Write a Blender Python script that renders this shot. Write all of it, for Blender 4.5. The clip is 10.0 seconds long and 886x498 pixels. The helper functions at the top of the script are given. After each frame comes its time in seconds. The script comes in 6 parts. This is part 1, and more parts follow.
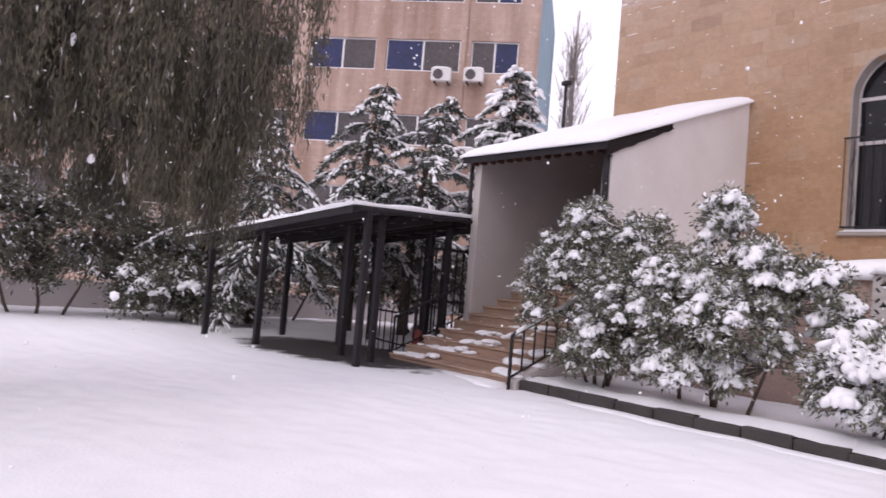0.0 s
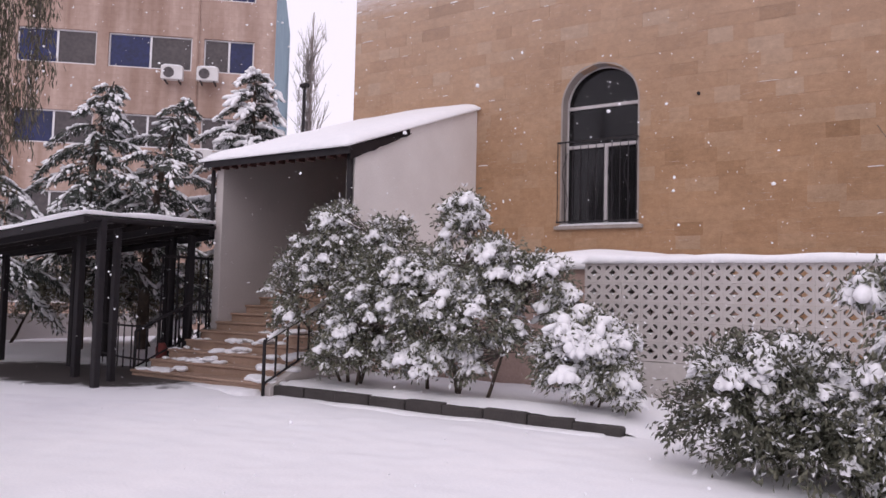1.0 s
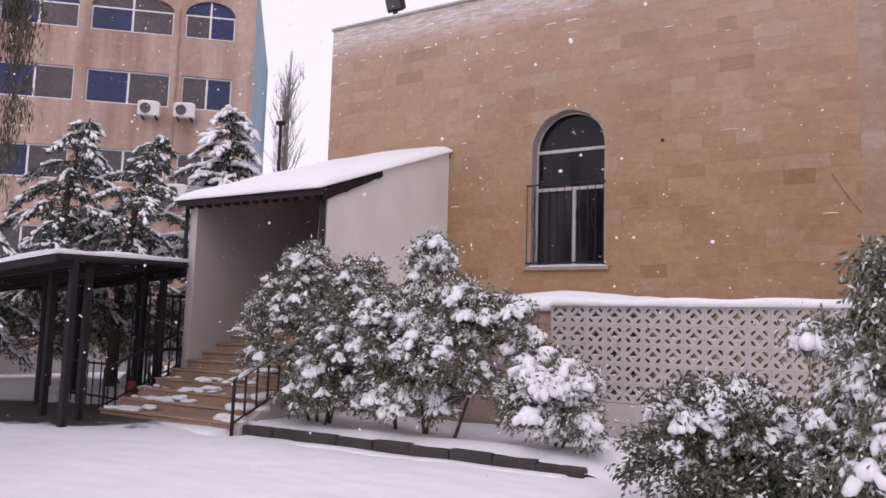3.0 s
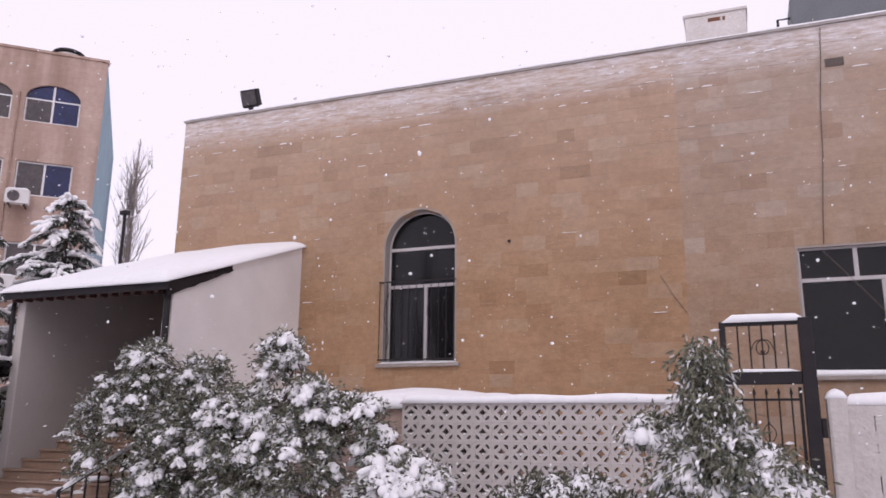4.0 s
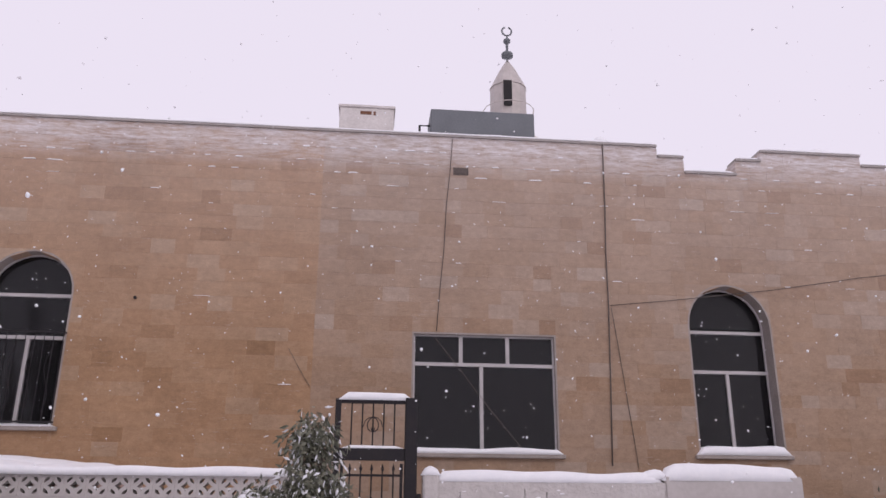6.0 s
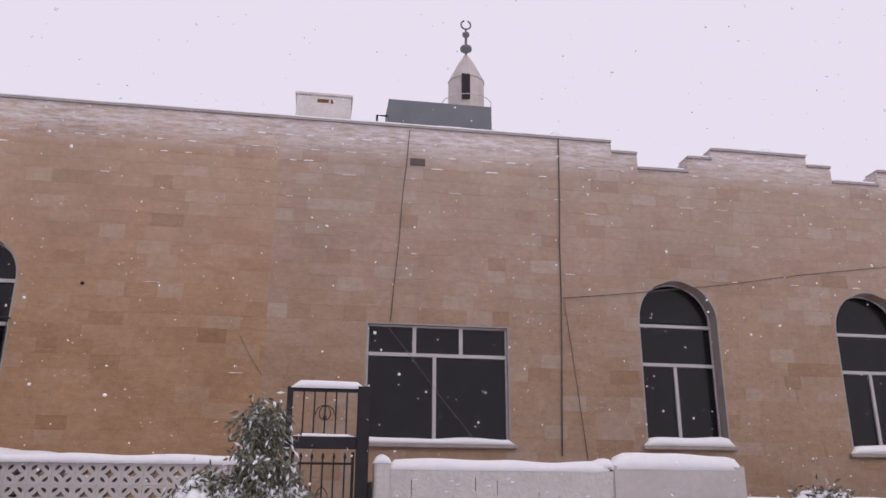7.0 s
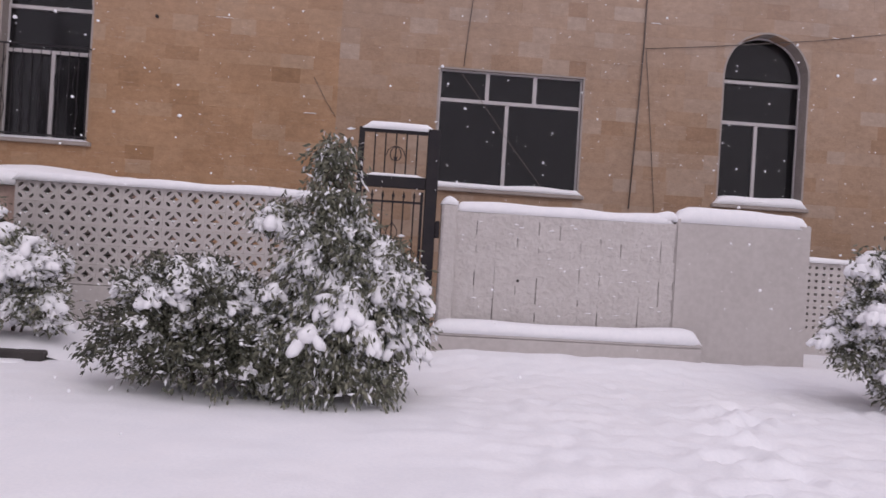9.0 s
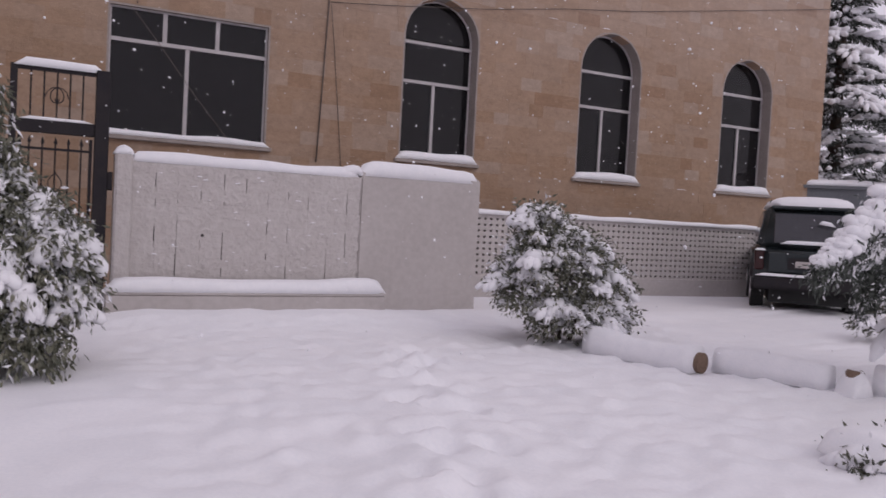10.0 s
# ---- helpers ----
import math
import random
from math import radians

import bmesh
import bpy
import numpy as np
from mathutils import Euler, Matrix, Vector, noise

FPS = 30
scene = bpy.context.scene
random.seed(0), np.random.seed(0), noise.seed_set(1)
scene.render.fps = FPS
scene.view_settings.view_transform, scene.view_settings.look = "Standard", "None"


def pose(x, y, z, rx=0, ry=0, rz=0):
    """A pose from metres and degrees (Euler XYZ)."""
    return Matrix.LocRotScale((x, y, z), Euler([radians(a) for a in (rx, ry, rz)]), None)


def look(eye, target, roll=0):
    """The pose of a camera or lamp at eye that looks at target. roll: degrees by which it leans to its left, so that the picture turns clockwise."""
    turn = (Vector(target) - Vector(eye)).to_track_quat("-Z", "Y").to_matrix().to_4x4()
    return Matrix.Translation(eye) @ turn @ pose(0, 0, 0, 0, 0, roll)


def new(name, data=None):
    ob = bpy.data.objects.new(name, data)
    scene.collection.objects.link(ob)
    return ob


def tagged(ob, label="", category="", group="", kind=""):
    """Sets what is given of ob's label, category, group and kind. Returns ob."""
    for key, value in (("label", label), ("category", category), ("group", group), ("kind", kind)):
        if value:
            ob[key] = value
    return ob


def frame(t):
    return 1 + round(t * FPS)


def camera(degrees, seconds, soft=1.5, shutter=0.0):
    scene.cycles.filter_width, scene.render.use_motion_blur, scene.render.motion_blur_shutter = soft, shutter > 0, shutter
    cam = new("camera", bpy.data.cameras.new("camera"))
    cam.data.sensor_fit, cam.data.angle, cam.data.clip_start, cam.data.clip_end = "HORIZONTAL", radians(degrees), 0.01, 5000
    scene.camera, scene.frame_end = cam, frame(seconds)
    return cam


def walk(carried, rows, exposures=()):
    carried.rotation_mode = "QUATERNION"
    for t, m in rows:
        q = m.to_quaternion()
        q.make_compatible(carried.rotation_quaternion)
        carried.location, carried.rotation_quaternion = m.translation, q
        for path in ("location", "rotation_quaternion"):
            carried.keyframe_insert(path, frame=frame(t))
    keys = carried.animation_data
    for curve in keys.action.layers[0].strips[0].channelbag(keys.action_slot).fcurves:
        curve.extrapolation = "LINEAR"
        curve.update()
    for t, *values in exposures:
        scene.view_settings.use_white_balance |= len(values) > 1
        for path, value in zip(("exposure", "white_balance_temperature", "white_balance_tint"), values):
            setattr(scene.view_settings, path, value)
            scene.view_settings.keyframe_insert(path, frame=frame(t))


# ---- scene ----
cam = camera(58.5, 10.0, soft=1.55, shutter=0.1)
PATH = [
    (0, (-0.02, 0.083, 1.458), (-1.587, 1.322, 1.549), 4.8),
    (0.5, (0.004, -0.042, 1.49), (-1.231, 1.528, 1.586), 2.7),
    (1, (0.059, -0.142, 1.492), (-1.034, 1.529, 1.618), 1.4),
    (1.5, (0.153, -0.231, 1.502), (-0.95, 1.431, 1.643), 1.1),
    (2, (0.275, -0.233, 1.538), (-0.851, 1.412, 1.7), 1.5),
    (3.5, (0.284, -0.349, 1.592), (-0.628, 1.404, 1.898), 1.4),
    (4, (0.336, -0.377, 1.614), (-0.361, 1.442, 2.071), 0.6),
    (4.5, (0.392, -0.382, 1.655), (0.005, 1.508, 2.184), 0.3),
    (5, (0.415, -0.394, 1.645), (0.276, 1.518, 2.217), 0.3),
    (5.5, (0.422, -0.404, 1.648), (0.497, 1.501, 2.251), 0.2),
    (5.7, (0.427, -0.39, 1.654), (0.564, 1.506, 2.275), 0.2),
    (6.8, (0.424, -0.385, 1.608), (0.669, 1.497, 2.239), 0.5),
    (7, (0.43, -0.384, 1.585), (0.724, 1.497, 2.198), 0.3),
    (7.5, (0.413, -0.35, 1.517), (0.741, 1.556, 2.024), 0.4),
    (8, (0.406, -0.346, 1.467), (0.535, 1.628, 1.765), 2.0),
    (8.5, (0.441, -0.347, 1.462), (0.457, 1.649, 1.579), 2.9),
    (9, (0.493, -0.352, 1.472), (0.636, 1.643, 1.472), 3.5),
    (9.5, (0.507, -0.364, 1.507), (1.034, 1.565, 1.472), 3.3),
    (10, (0.543, -0.348, 1.475), (1.43, 1.444, 1.401), 3.1),
]
walk(cam, [(t, look(eye, target, roll)) for t, eye, target, roll in PATH], [(0, 0.37), (1, 0.14), (3.5, 0.14), (5.5, -0.05), (7, -0.17), (7.5, -0.1), (8.5, 0.0), (9, -0.12), (9.5, -0.3), (10, -0.46)])

# world: bright overcast sky over snow
world = bpy.data.worlds.new("overcast")
scene.world = world
world.use_nodes = True
wn, wl = world.node_tree.nodes, world.node_tree.links
sky = wn.new("ShaderNodeTexSky")
sky.sky_type, sky.sun_disc = "NISHITA", False
sky.sun_elevation, sky.sun_rotation = radians(38), radians(150)
sky.air_density, sky.dust_density = 1.0, 4.0
dim = wn.new("ShaderNodeMixRGB")
dim.blend_type = "MULTIPLY"
dim.inputs[0].default_value = 1.0
dim.inputs[2].default_value = (0.10, 0.10, 0.10, 1)
cloud = wn.new("ShaderNodeMixRGB")
cloud.inputs[0].default_value = 0.93
cloud.inputs[2].default_value = (0.96, 0.875, 1.02, 1)
wl.new(sky.outputs[0], dim.inputs[1])
wl.new(dim.outputs[0], cloud.inputs[1])
wl.new(cloud.outputs[0], wn["Background"].inputs[0])
wn["Background"].inputs[1].default_value = 1.0
sun = new("sun", bpy.data.lights.new("sun", "SUN"))
sun.data.energy, sun.data.angle, sun.data.color = 0.5, radians(40), (1.0, 0.96, 0.92)
sun.matrix_world = look((4, -8, 12), (0, 6, 0))

# ---- materials ----


def mat(name, a, b=None, rough=0.8, scale=4.0, fine=60.0, bump=0.2, metal=0.0, island=0.0, random_ob=0.0, spec=0.4, dist=0.01, frost=0.0):
    """Two noise scales between colours a and b, with relief; island or random_ob vary the brightness piece by piece."""
    m = bpy.data.materials.new(name)
    m.use_nodes = True
    n, l = m.node_tree.nodes, m.node_tree.links
    bs = n["Principled BSDF"]
    b = b or tuple(c * 0.8 for c in a)
    co = n.new("ShaderNodeTexCoord")
    big, small = n.new("ShaderNodeTexNoise"), n.new("ShaderNodeTexNoise")
    big.inputs["Scale"].default_value, small.inputs["Scale"].default_value = scale, fine
    big.inputs["Detail"].default_value, small.inputs["Detail"].default_value = 5, 3
    for t in (big, small):
        l.new(co.outputs["Object"], t.inputs["Vector"])
    add = n.new("ShaderNodeMath")
    add.operation = "ADD"
    mul = n.new("ShaderNodeMath")
    mul.operation, mul.inputs[1].default_value = "MULTIPLY", 0.5
    l.new(big.outputs["Fac"], add.inputs[0])
    l.new(small.outputs["Fac"], add.inputs[1])
    l.new(add.outputs[0], mul.inputs[0])
    ramp = n.new("ShaderNodeValToRGB")
    ramp.color_ramp.elements[0].position, ramp.color_ramp.elements[1].position = 0.36, 0.64
    ramp.color_ramp.elements[0].color, ramp.color_ramp.elements[1].color = (*b, 1), (*a, 1)
    l.new(mul.outputs[0], ramp.inputs[0])
    out = ramp.outputs[0]
    if island or random_ob:
        src = n.new("ShaderNodeNewGeometry").outputs["Random Per Island"] if island else n.new("ShaderNodeObjectInfo").outputs["Random"]
        amount = island or random_ob
        vr = n.new("ShaderNodeMapRange")
        vr.inputs["To Min"].default_value, vr.inputs["To Max"].default_value = 1 - amount, 1 + amount
        l.new(src, vr.inputs["Value"])
        hsv = n.new("ShaderNodeHueSaturation")
        hr = n.new("ShaderNodeMapRange")
        hr.inputs["To Min"].default_value, hr.inputs["To Max"].default_value = 0.5 + 0.06 * amount, 0.5 - 0.06 * amount
        l.new(src, hr.inputs["Value"])
        l.new(hr.outputs[0], hsv.inputs["Hue"])
        l.new(vr.outputs[0], hsv.inputs["Value"])
        l.new(out, hsv.inputs["Color"])
        out = hsv.outputs[0]
    if frost:
        geo = n.new("ShaderNodeNewGeometry")
        mo = n.new("ShaderNodeMath")
        mo.operation, mo.inputs[1].default_value = "MULTIPLY", 37.31
        fr = n.new("ShaderNodeMath")
        fr.operation = "FRACT"
        gt = n.new("ShaderNodeMath")
        gt.operation, gt.inputs[1].default_value = "LESS_THAN", frost
        l.new(geo.outputs["Random Per Island"], mo.inputs[0])
        l.new(mo.outputs[0], fr.inputs[0])
        l.new(fr.outputs[0], gt.inputs[0])
        fm_ = n.new("ShaderNodeMixRGB")
        fm_.inputs[2].default_value = (0.72, 0.72, 0.75, 1)
        l.new(gt.outputs[0], fm_.inputs[0])
        l.new(out, fm_.inputs[1])
        out = fm_.outputs[0]
    l.new(out, bs.inputs["Base Color"])
    bs.inputs["Roughness"].default_value, bs.inputs["Metallic"].default_value = rough, metal
    bs.inputs["Specular IOR Level"].default_value = spec
    if bump:
        bp = n.new("ShaderNodeBump")
        bp.inputs["Strength"].default_value, bp.inputs["Distance"].default_value = bump, dist
        l.new(mul.outputs[0], bp.inputs["Height"])
        l.new(bp.outputs[0], bs.inputs["Normal"])
    return m


def stone_mat(name, palette, pieces=False):
    """Sawn sandstone: each block takes its tone from the palette, with bedding streaks, stains, wind-blown snow that
    thickens under the parapet, and a paler tone with height.
    """
    m = bpy.data.materials.new(name)
    m.use_nodes = True
    n, l = m.node_tree.nodes, m.node_tree.links
    bs = n["Principled BSDF"]
    geo = n.new("ShaderNodeNewGeometry")
    src = n.new("ShaderNodeObjectInfo").outputs["Random"] if pieces else geo.outputs["Random Per Island"]
    ramp = n.new("ShaderNodeValToRGB")
    el = ramp.color_ramp.elements
    while len(el) < len(palette):
        el.new(0.5)
    for e, (at, c) in zip(el, palette):
        e.position, e.color = at, (*c, 1)
    l.new(src, ramp.inputs[0])

    def grain(size, scale, detail=6, rough=0.65):
        mp, no = n.new("ShaderNodeMapping"), n.new("ShaderNodeTexNoise")
        mp.inputs["Scale"].default_value = size
        no.inputs["Scale"].default_value, no.inputs["Detail"].default_value, no.inputs["Roughness"].default_value = scale, detail, rough
        l.new(geo.outputs["Position"], mp.inputs["Vector"])
        l.new(mp.outputs[0], no.inputs["Vector"])
        return no.outputs["Fac"]

    def ranged(value, a, b, c, d):
        r = n.new("ShaderNodeMapRange")
        for key, x in zip(("From Min", "From Max", "To Min", "To Max"), (a, b, c, d)):
            r.inputs[key].default_value = x
        l.new(value, r.inputs["Value"])
        return r.outputs[0]

    def maths(op, a, b):
        q = n.new("ShaderNodeMath")
        q.operation = op
        for k, x in enumerate((a, b)):
            if isinstance(x, float):
                q.inputs[k].default_value = x
            else:
                l.new(x, q.inputs[k])
        return q.outputs[0]

    bed = grain((1.0, 1, 3.5), 2.6, 7, 0.7)
    pit = grain((1, 1, 1.3), 9.0, 6, 0.7)
    stain = grain((1, 1, 1), 0.55, 4)
    grit = grain((1, 1, 1.6), 42.0, 4)
    tone = maths("MULTIPLY", maths("MULTIPLY", maths("MULTIPLY", ranged(bed, 0.3, 0.7, 0.92, 1.07), ranged(pit, 0.3, 0.7, 0.87, 1.12)), ranged(stain, 0.3, 0.7, 0.92, 1.08)), ranged(grit, 0.3, 0.7, 0.92, 1.07))
    mul = n.new("ShaderNodeVectorMath")
    mul.operation = "SCALE"
    l.new(ramp.outputs[0], mul.inputs[0])
    l.new(tone, mul.inputs["Scale"])
    # paler with height; snow blown onto the face: streaks along the beds, patches under the parapet
    sep = n.new("ShaderNodeSeparateXYZ")
    l.new(geo.outputs["Position"], sep.inputs[0])
    pale_rise = ranged(sep.outputs["Z"], 4.2, 8.9, 0.0, 0.14)
    streak = maths("MULTIPLY", ranged(grain((1.0, 1, 5.0), 4.5, 9, 0.8), 0.58, 0.72, 0.0, 0.42), ranged(grain((1, 1, 1), 0.8, 3), 0.42, 0.62, 0.1, 1.0))
    high = maths("MULTIPLY", ranged(sep.outputs["Z"], 8.15, 8.7, 0.0, 1.0), ranged(grain((0.7, 1, 4.0), 4.0, 9, 0.8), 0.40, 0.64, 0.08, 0.7))
    fac = n.new("ShaderNodeMath")
    fac.operation, fac.use_clamp = "ADD", True
    l.new(maths("MAXIMUM", streak, high), fac.inputs[0])
    l.new(pale_rise, fac.inputs[1])
    mx = n.new("ShaderNodeMixRGB")
    mx.inputs[2].default_value = (0.78, 0.76, 0.79, 1)
    l.new(fac.outputs[0], mx.inputs[0])
    l.new(mul.outputs[0], mx.inputs[1])
    l.new(mx.outputs[0], bs.inputs["Base Color"])
    bs.inputs["Roughness"].default_value, bs.inputs["Specular IOR Level"].default_value = 0.92, 0.15
    bp = n.new("ShaderNodeBump")
    bp.inputs["Strength"].default_value, bp.inputs["Distance"].default_value = 0.55, 0.012
    l.new(maths("ADD", pit, grit), bp.inputs["Height"])
    l.new(bp.outputs[0], bs.inputs["Normal"])
    return m


def glass(name, tint, trans=0.85):
    m = mat(name, tint, tint, rough=0.04, bump=0.03, scale=0.8, fine=3, spec=0.5)
    m.node_tree.nodes["Principled BSDF"].inputs["Transmission Weight"].default_value = trans
    m.node_tree.nodes["Principled BSDF"].inputs["IOR"].default_value = 1.45
    return m


M = {}
M["snow"] = mat("snow", (0.86, 0.85, 0.87), (0.80, 0.80, 0.83), rough=0.7, scale=1.6, fine=35, bump=0.35, dist=0.02, spec=0.2)
M["snow_lump"] = mat("snow_lump", (0.87, 0.86, 0.88), (0.80, 0.80, 0.83), rough=0.75, scale=8, fine=60, bump=0.4, dist=0.01, spec=0.2)
TAN = [(0.0, (0.288, 0.172, 0.098)), (0.10, (0.346, 0.212, 0.126)), (0.5, (0.367, 0.229, 0.138)), (0.88, (0.377, 0.244, 0.153)), (1.0, (0.391, 0.272, 0.186))]
PINK = [(0.0, (0.287, 0.183, 0.120)), (0.08, (0.329, 0.222, 0.150)), (0.42, (0.344, 0.239, 0.169)), (0.82, (0.350, 0.248, 0.180)), (1.0, (0.376, 0.288, 0.227))]
M["stone"], M["stone_piece"] = stone_mat("sandstone", TAN), stone_mat("sandstone_piece", TAN, True)
M["stone_pink"] = stone_mat("pink_stone", PINK)
M["mortar"] = stone_mat("mortar", [(0.0, (0.33, 0.215, 0.14)), (1.0, (0.36, 0.24, 0.165))])
M["coping"] = mat("coping_concrete", (0.40, 0.37, 0.355), (0.30, 0.275, 0.26), rough=0.9, scale=3, fine=50)
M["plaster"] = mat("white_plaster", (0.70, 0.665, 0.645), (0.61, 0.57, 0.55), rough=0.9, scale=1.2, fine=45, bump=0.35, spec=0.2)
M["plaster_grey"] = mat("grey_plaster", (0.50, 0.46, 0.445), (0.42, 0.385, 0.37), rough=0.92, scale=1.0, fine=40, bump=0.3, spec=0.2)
M["plaster_wall"] = mat("rough_whitewash", (0.555, 0.52, 0.505), (0.475, 0.44, 0.425), rough=0.95, scale=4, fine=15, bump=1.0, dist=0.05, spec=0.15)
M["plaster_dim"] = mat("weathered_plaster", (0.51, 0.475, 0.46), (0.44, 0.405, 0.39), rough=0.92, scale=1.0, fine=12, bump=0.35, spec=0.15)
M["pink_render"] = mat("pink_render", (0.50, 0.37, 0.32), (0.40, 0.29, 0.25), rough=0.92, scale=1.5, fine=30, bump=0.4)
M["step"] = mat("step_stone", (0.40, 0.275, 0.205), (0.28, 0.19, 0.14), rough=0.7, scale=3, fine=45, bump=0.25)
M["black"] = mat("black_painted_steel", (0.02, 0.018, 0.022), (0.03, 0.026, 0.027), rough=0.6, scale=5, fine=70, bump=0.15, spec=0.18)
M["dark_wood"] = mat("dark_timber", (0.03, 0.024, 0.024), (0.016, 0.013, 0.014), rough=0.85, scale=5, fine=50, spec=0.12)
M["reveal"] = mat("reveal_render", (0.37, 0.325, 0.30), (0.27, 0.235, 0.215), rough=0.9, scale=3, fine=40)
M["alu"] = mat("pale_aluminium", (0.50, 0.47, 0.475), (0.41, 0.385, 0.385), rough=0.45, scale=6, fine=60, bump=0.05)
M["white_frame"] = mat("white_frame", (0.74, 0.73, 0.75), (0.66, 0.65, 0.67), rough=0.5, bump=0.05)
M["glass"] = glass("window_glass", (0.06, 0.058, 0.064), 0.82)
M["glass"].node_tree.nodes["Principled BSDF"].inputs["IOR"].default_value = 1.33
M["glass_dark"] = glass("smoked_glass", (0.10, 0.10, 0.115), 0.5)
M["glass_blue"] = mat("blue_blind_glass", (0.022, 0.03, 0.115), (0.014, 0.018, 0.05), rough=0.12, scale=0.9, fine=7, bump=0.02)
M["glass_grey"] = mat("grey_blind_glass", (0.10, 0.085, 0.088), (0.05, 0.044, 0.048), rough=0.12, scale=0.9, fine=7, bump=0.02)
M["curtain"] = mat("grey_curtain", (0.62, 0.60, 0.62), (0.42, 0.40, 0.42), rough=0.9, scale=6, fine=30)
# near-black: the darkness of unlit rooms is put into this colour
M["interior"] = mat("unlit_room_dark", (0.07, 0.062, 0.06), (0.05, 0.045, 0.042), rough=0.9)
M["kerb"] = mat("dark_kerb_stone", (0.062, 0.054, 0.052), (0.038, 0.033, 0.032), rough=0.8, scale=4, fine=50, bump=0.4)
M["sheet"] = mat("corrugated_sheet", (0.30, 0.28, 0.29), (0.20, 0.185, 0.19), rough=0.55, scale=2, fine=30, bump=0.1)
M["bark"] = mat("bark", (0.10, 0.075, 0.06), (0.05, 0.038, 0.032), rough=0.95, scale=9, fine=60, bump=0.8, dist=0.02)
M["twig"] = mat("grey_twig", (0.13, 0.105, 0.095), (0.075, 0.06, 0.055), rough=0.9, scale=9, fine=60)
M["leaf"] = mat("shrub_leaf", (0.17, 0.17, 0.122), (0.09, 0.095, 0.068), rough=0.5, scale=3, fine=30, bump=0, island=0.45, spec=0.4, frost=0.16)
M["leaf_dark"] = mat("dark_leaf", (0.118, 0.118, 0.082), (0.056, 0.059, 0.043), rough=0.5, scale=3, fine=30, bump=0, island=0.45, frost=0.10)
# undergrowth and needles: haze of the snowfall is put into their lighter colours
M["undergrowth"] = mat("olive_undergrowth", (0.25, 0.23, 0.165), (0.14, 0.13, 0.095), rough=0.6, scale=3, fine=30, bump=0, island=0.45, frost=0.2)
M["needle"] = mat("conifer_needle", (0.085, 0.096, 0.082), (0.05, 0.06, 0.052), rough=0.6, scale=3, fine=30, bump=0, island=0.4, frost=0.14)
M["weep"] = mat("weeping_leaf", (0.125, 0.112, 0.07), (0.062, 0.058, 0.042), rough=0.6, scale=2, fine=20, bump=0, island=0.5, frost=0.01)
M["blue_paint"] = mat("faded_blue_paint", (0.24, 0.33, 0.38), (0.18, 0.25, 0.30), rough=0.9, scale=1, fine=20)
M["van_paint"] = mat("dark_green_car_paint", (0.022, 0.03, 0.032), (0.016, 0.022, 0.024), rough=0.25, scale=2, fine=40, bump=0.02, spec=0.6)
M["rubber"] = mat("tyre_rubber", (0.02, 0.02, 0.02), (0.03, 0.03, 0.03), rough=0.9)
M["red_lens"] = mat("tail_lens", (0.045, 0.014, 0.014), (0.03, 0.012, 0.012), rough=0.2, bump=0)
M["grey_panel"] = mat("grey_sheet_panel", (0.16, 0.17, 0.185), (0.12, 0.128, 0.14), rough=0.6, scale=1.5, fine=30)
M["cream"] = mat("cream_tank_paint", (0.66, 0.62, 0.60), (0.52, 0.48, 0.46), rough=0.8, scale=2.5, fine=30)
M["rust"] = mat("rust", (0.20, 0.10, 0.06), (0.13, 0.06, 0.04), rough=0.95, scale=12, fine=60)
M["silver"] = mat("weathered_metal_cladding", (0.55, 0.50, 0.48), (0.42, 0.38, 0.36), rough=0.5, scale=2.5, fine=30, metal=0.3)
M["ac"] = mat("ac_casing", (0.70, 0.68, 0.68), (0.62, 0.60, 0.60), rough=0.5, scale=3, fine=30, bump=0.05)
M["log"] = mat("cut_log", (0.22, 0.15, 0.11), (0.13, 0.09, 0.065), rough=0.95, scale=8, fine=50, bump=0.6)
M["red_dark"] = mat("brownish_red_paint", (0.085, 0.035, 0.03), (0.05, 0.022, 0.02), rough=0.8, scale=9, fine=50)
M["cable"] = mat("grey_cable", (0.13, 0.105, 0.095), (0.09, 0.072, 0.065), rough=0.8, scale=5, fine=30, bump=0)
M["pale_twig"] = mat("pale_bare_twig", (0.34, 0.29, 0.27), (0.26, 0.22, 0.21), rough=0.95, scale=2, fine=20, bump=0)
M["red"] = mat("dull_red_paint", (0.22, 0.05, 0.045), (0.15, 0.035, 0.03), rough=0.7)

# far facade: small stone courses, too fine to tell apart at that distance
fm = mat("far_stone", (0.485, 0.37, 0.32), (0.40, 0.295, 0.25), rough=0.9, scale=0.5, fine=5, bump=0.1, spec=0.15)
fn, fl = fm.node_tree.nodes, fm.node_tree.links
fb = fn.new("ShaderNodeTexBrick")
fc = fn.new("ShaderNodeTexCoord")
fmap = fn.new("ShaderNodeMapping")
fmap.inputs["Rotation"].default_value = (radians(90), 0, 0)
fl.new(fc.outputs["Object"], fmap.inputs["Vector"])
fl.new(fmap.outputs[0], fb.inputs["Vector"])
fb.inputs["Scale"].default_value = 1.0
fb.inputs["Brick Width"].default_value, fb.inputs["Row Height"].default_value, fb.inputs["Mortar Size"].default_value = 0.6, 0.28, 0.012
fb.inputs["Color1"].default_value, fb.inputs["Color2"].default_value, fb.inputs["Mortar"].default_value = (1.02, 1.01, 1.0, 1), (0.96, 0.95, 0.94, 1), (0.92, 0.91, 0.90, 1)
fx = fn.new("ShaderNodeMixRGB")
fx.blend_type = "MULTIPLY"
fx.inputs[0].default_value = 1.0
old = fn["Principled BSDF"].inputs["Base Color"].links[0].from_socket
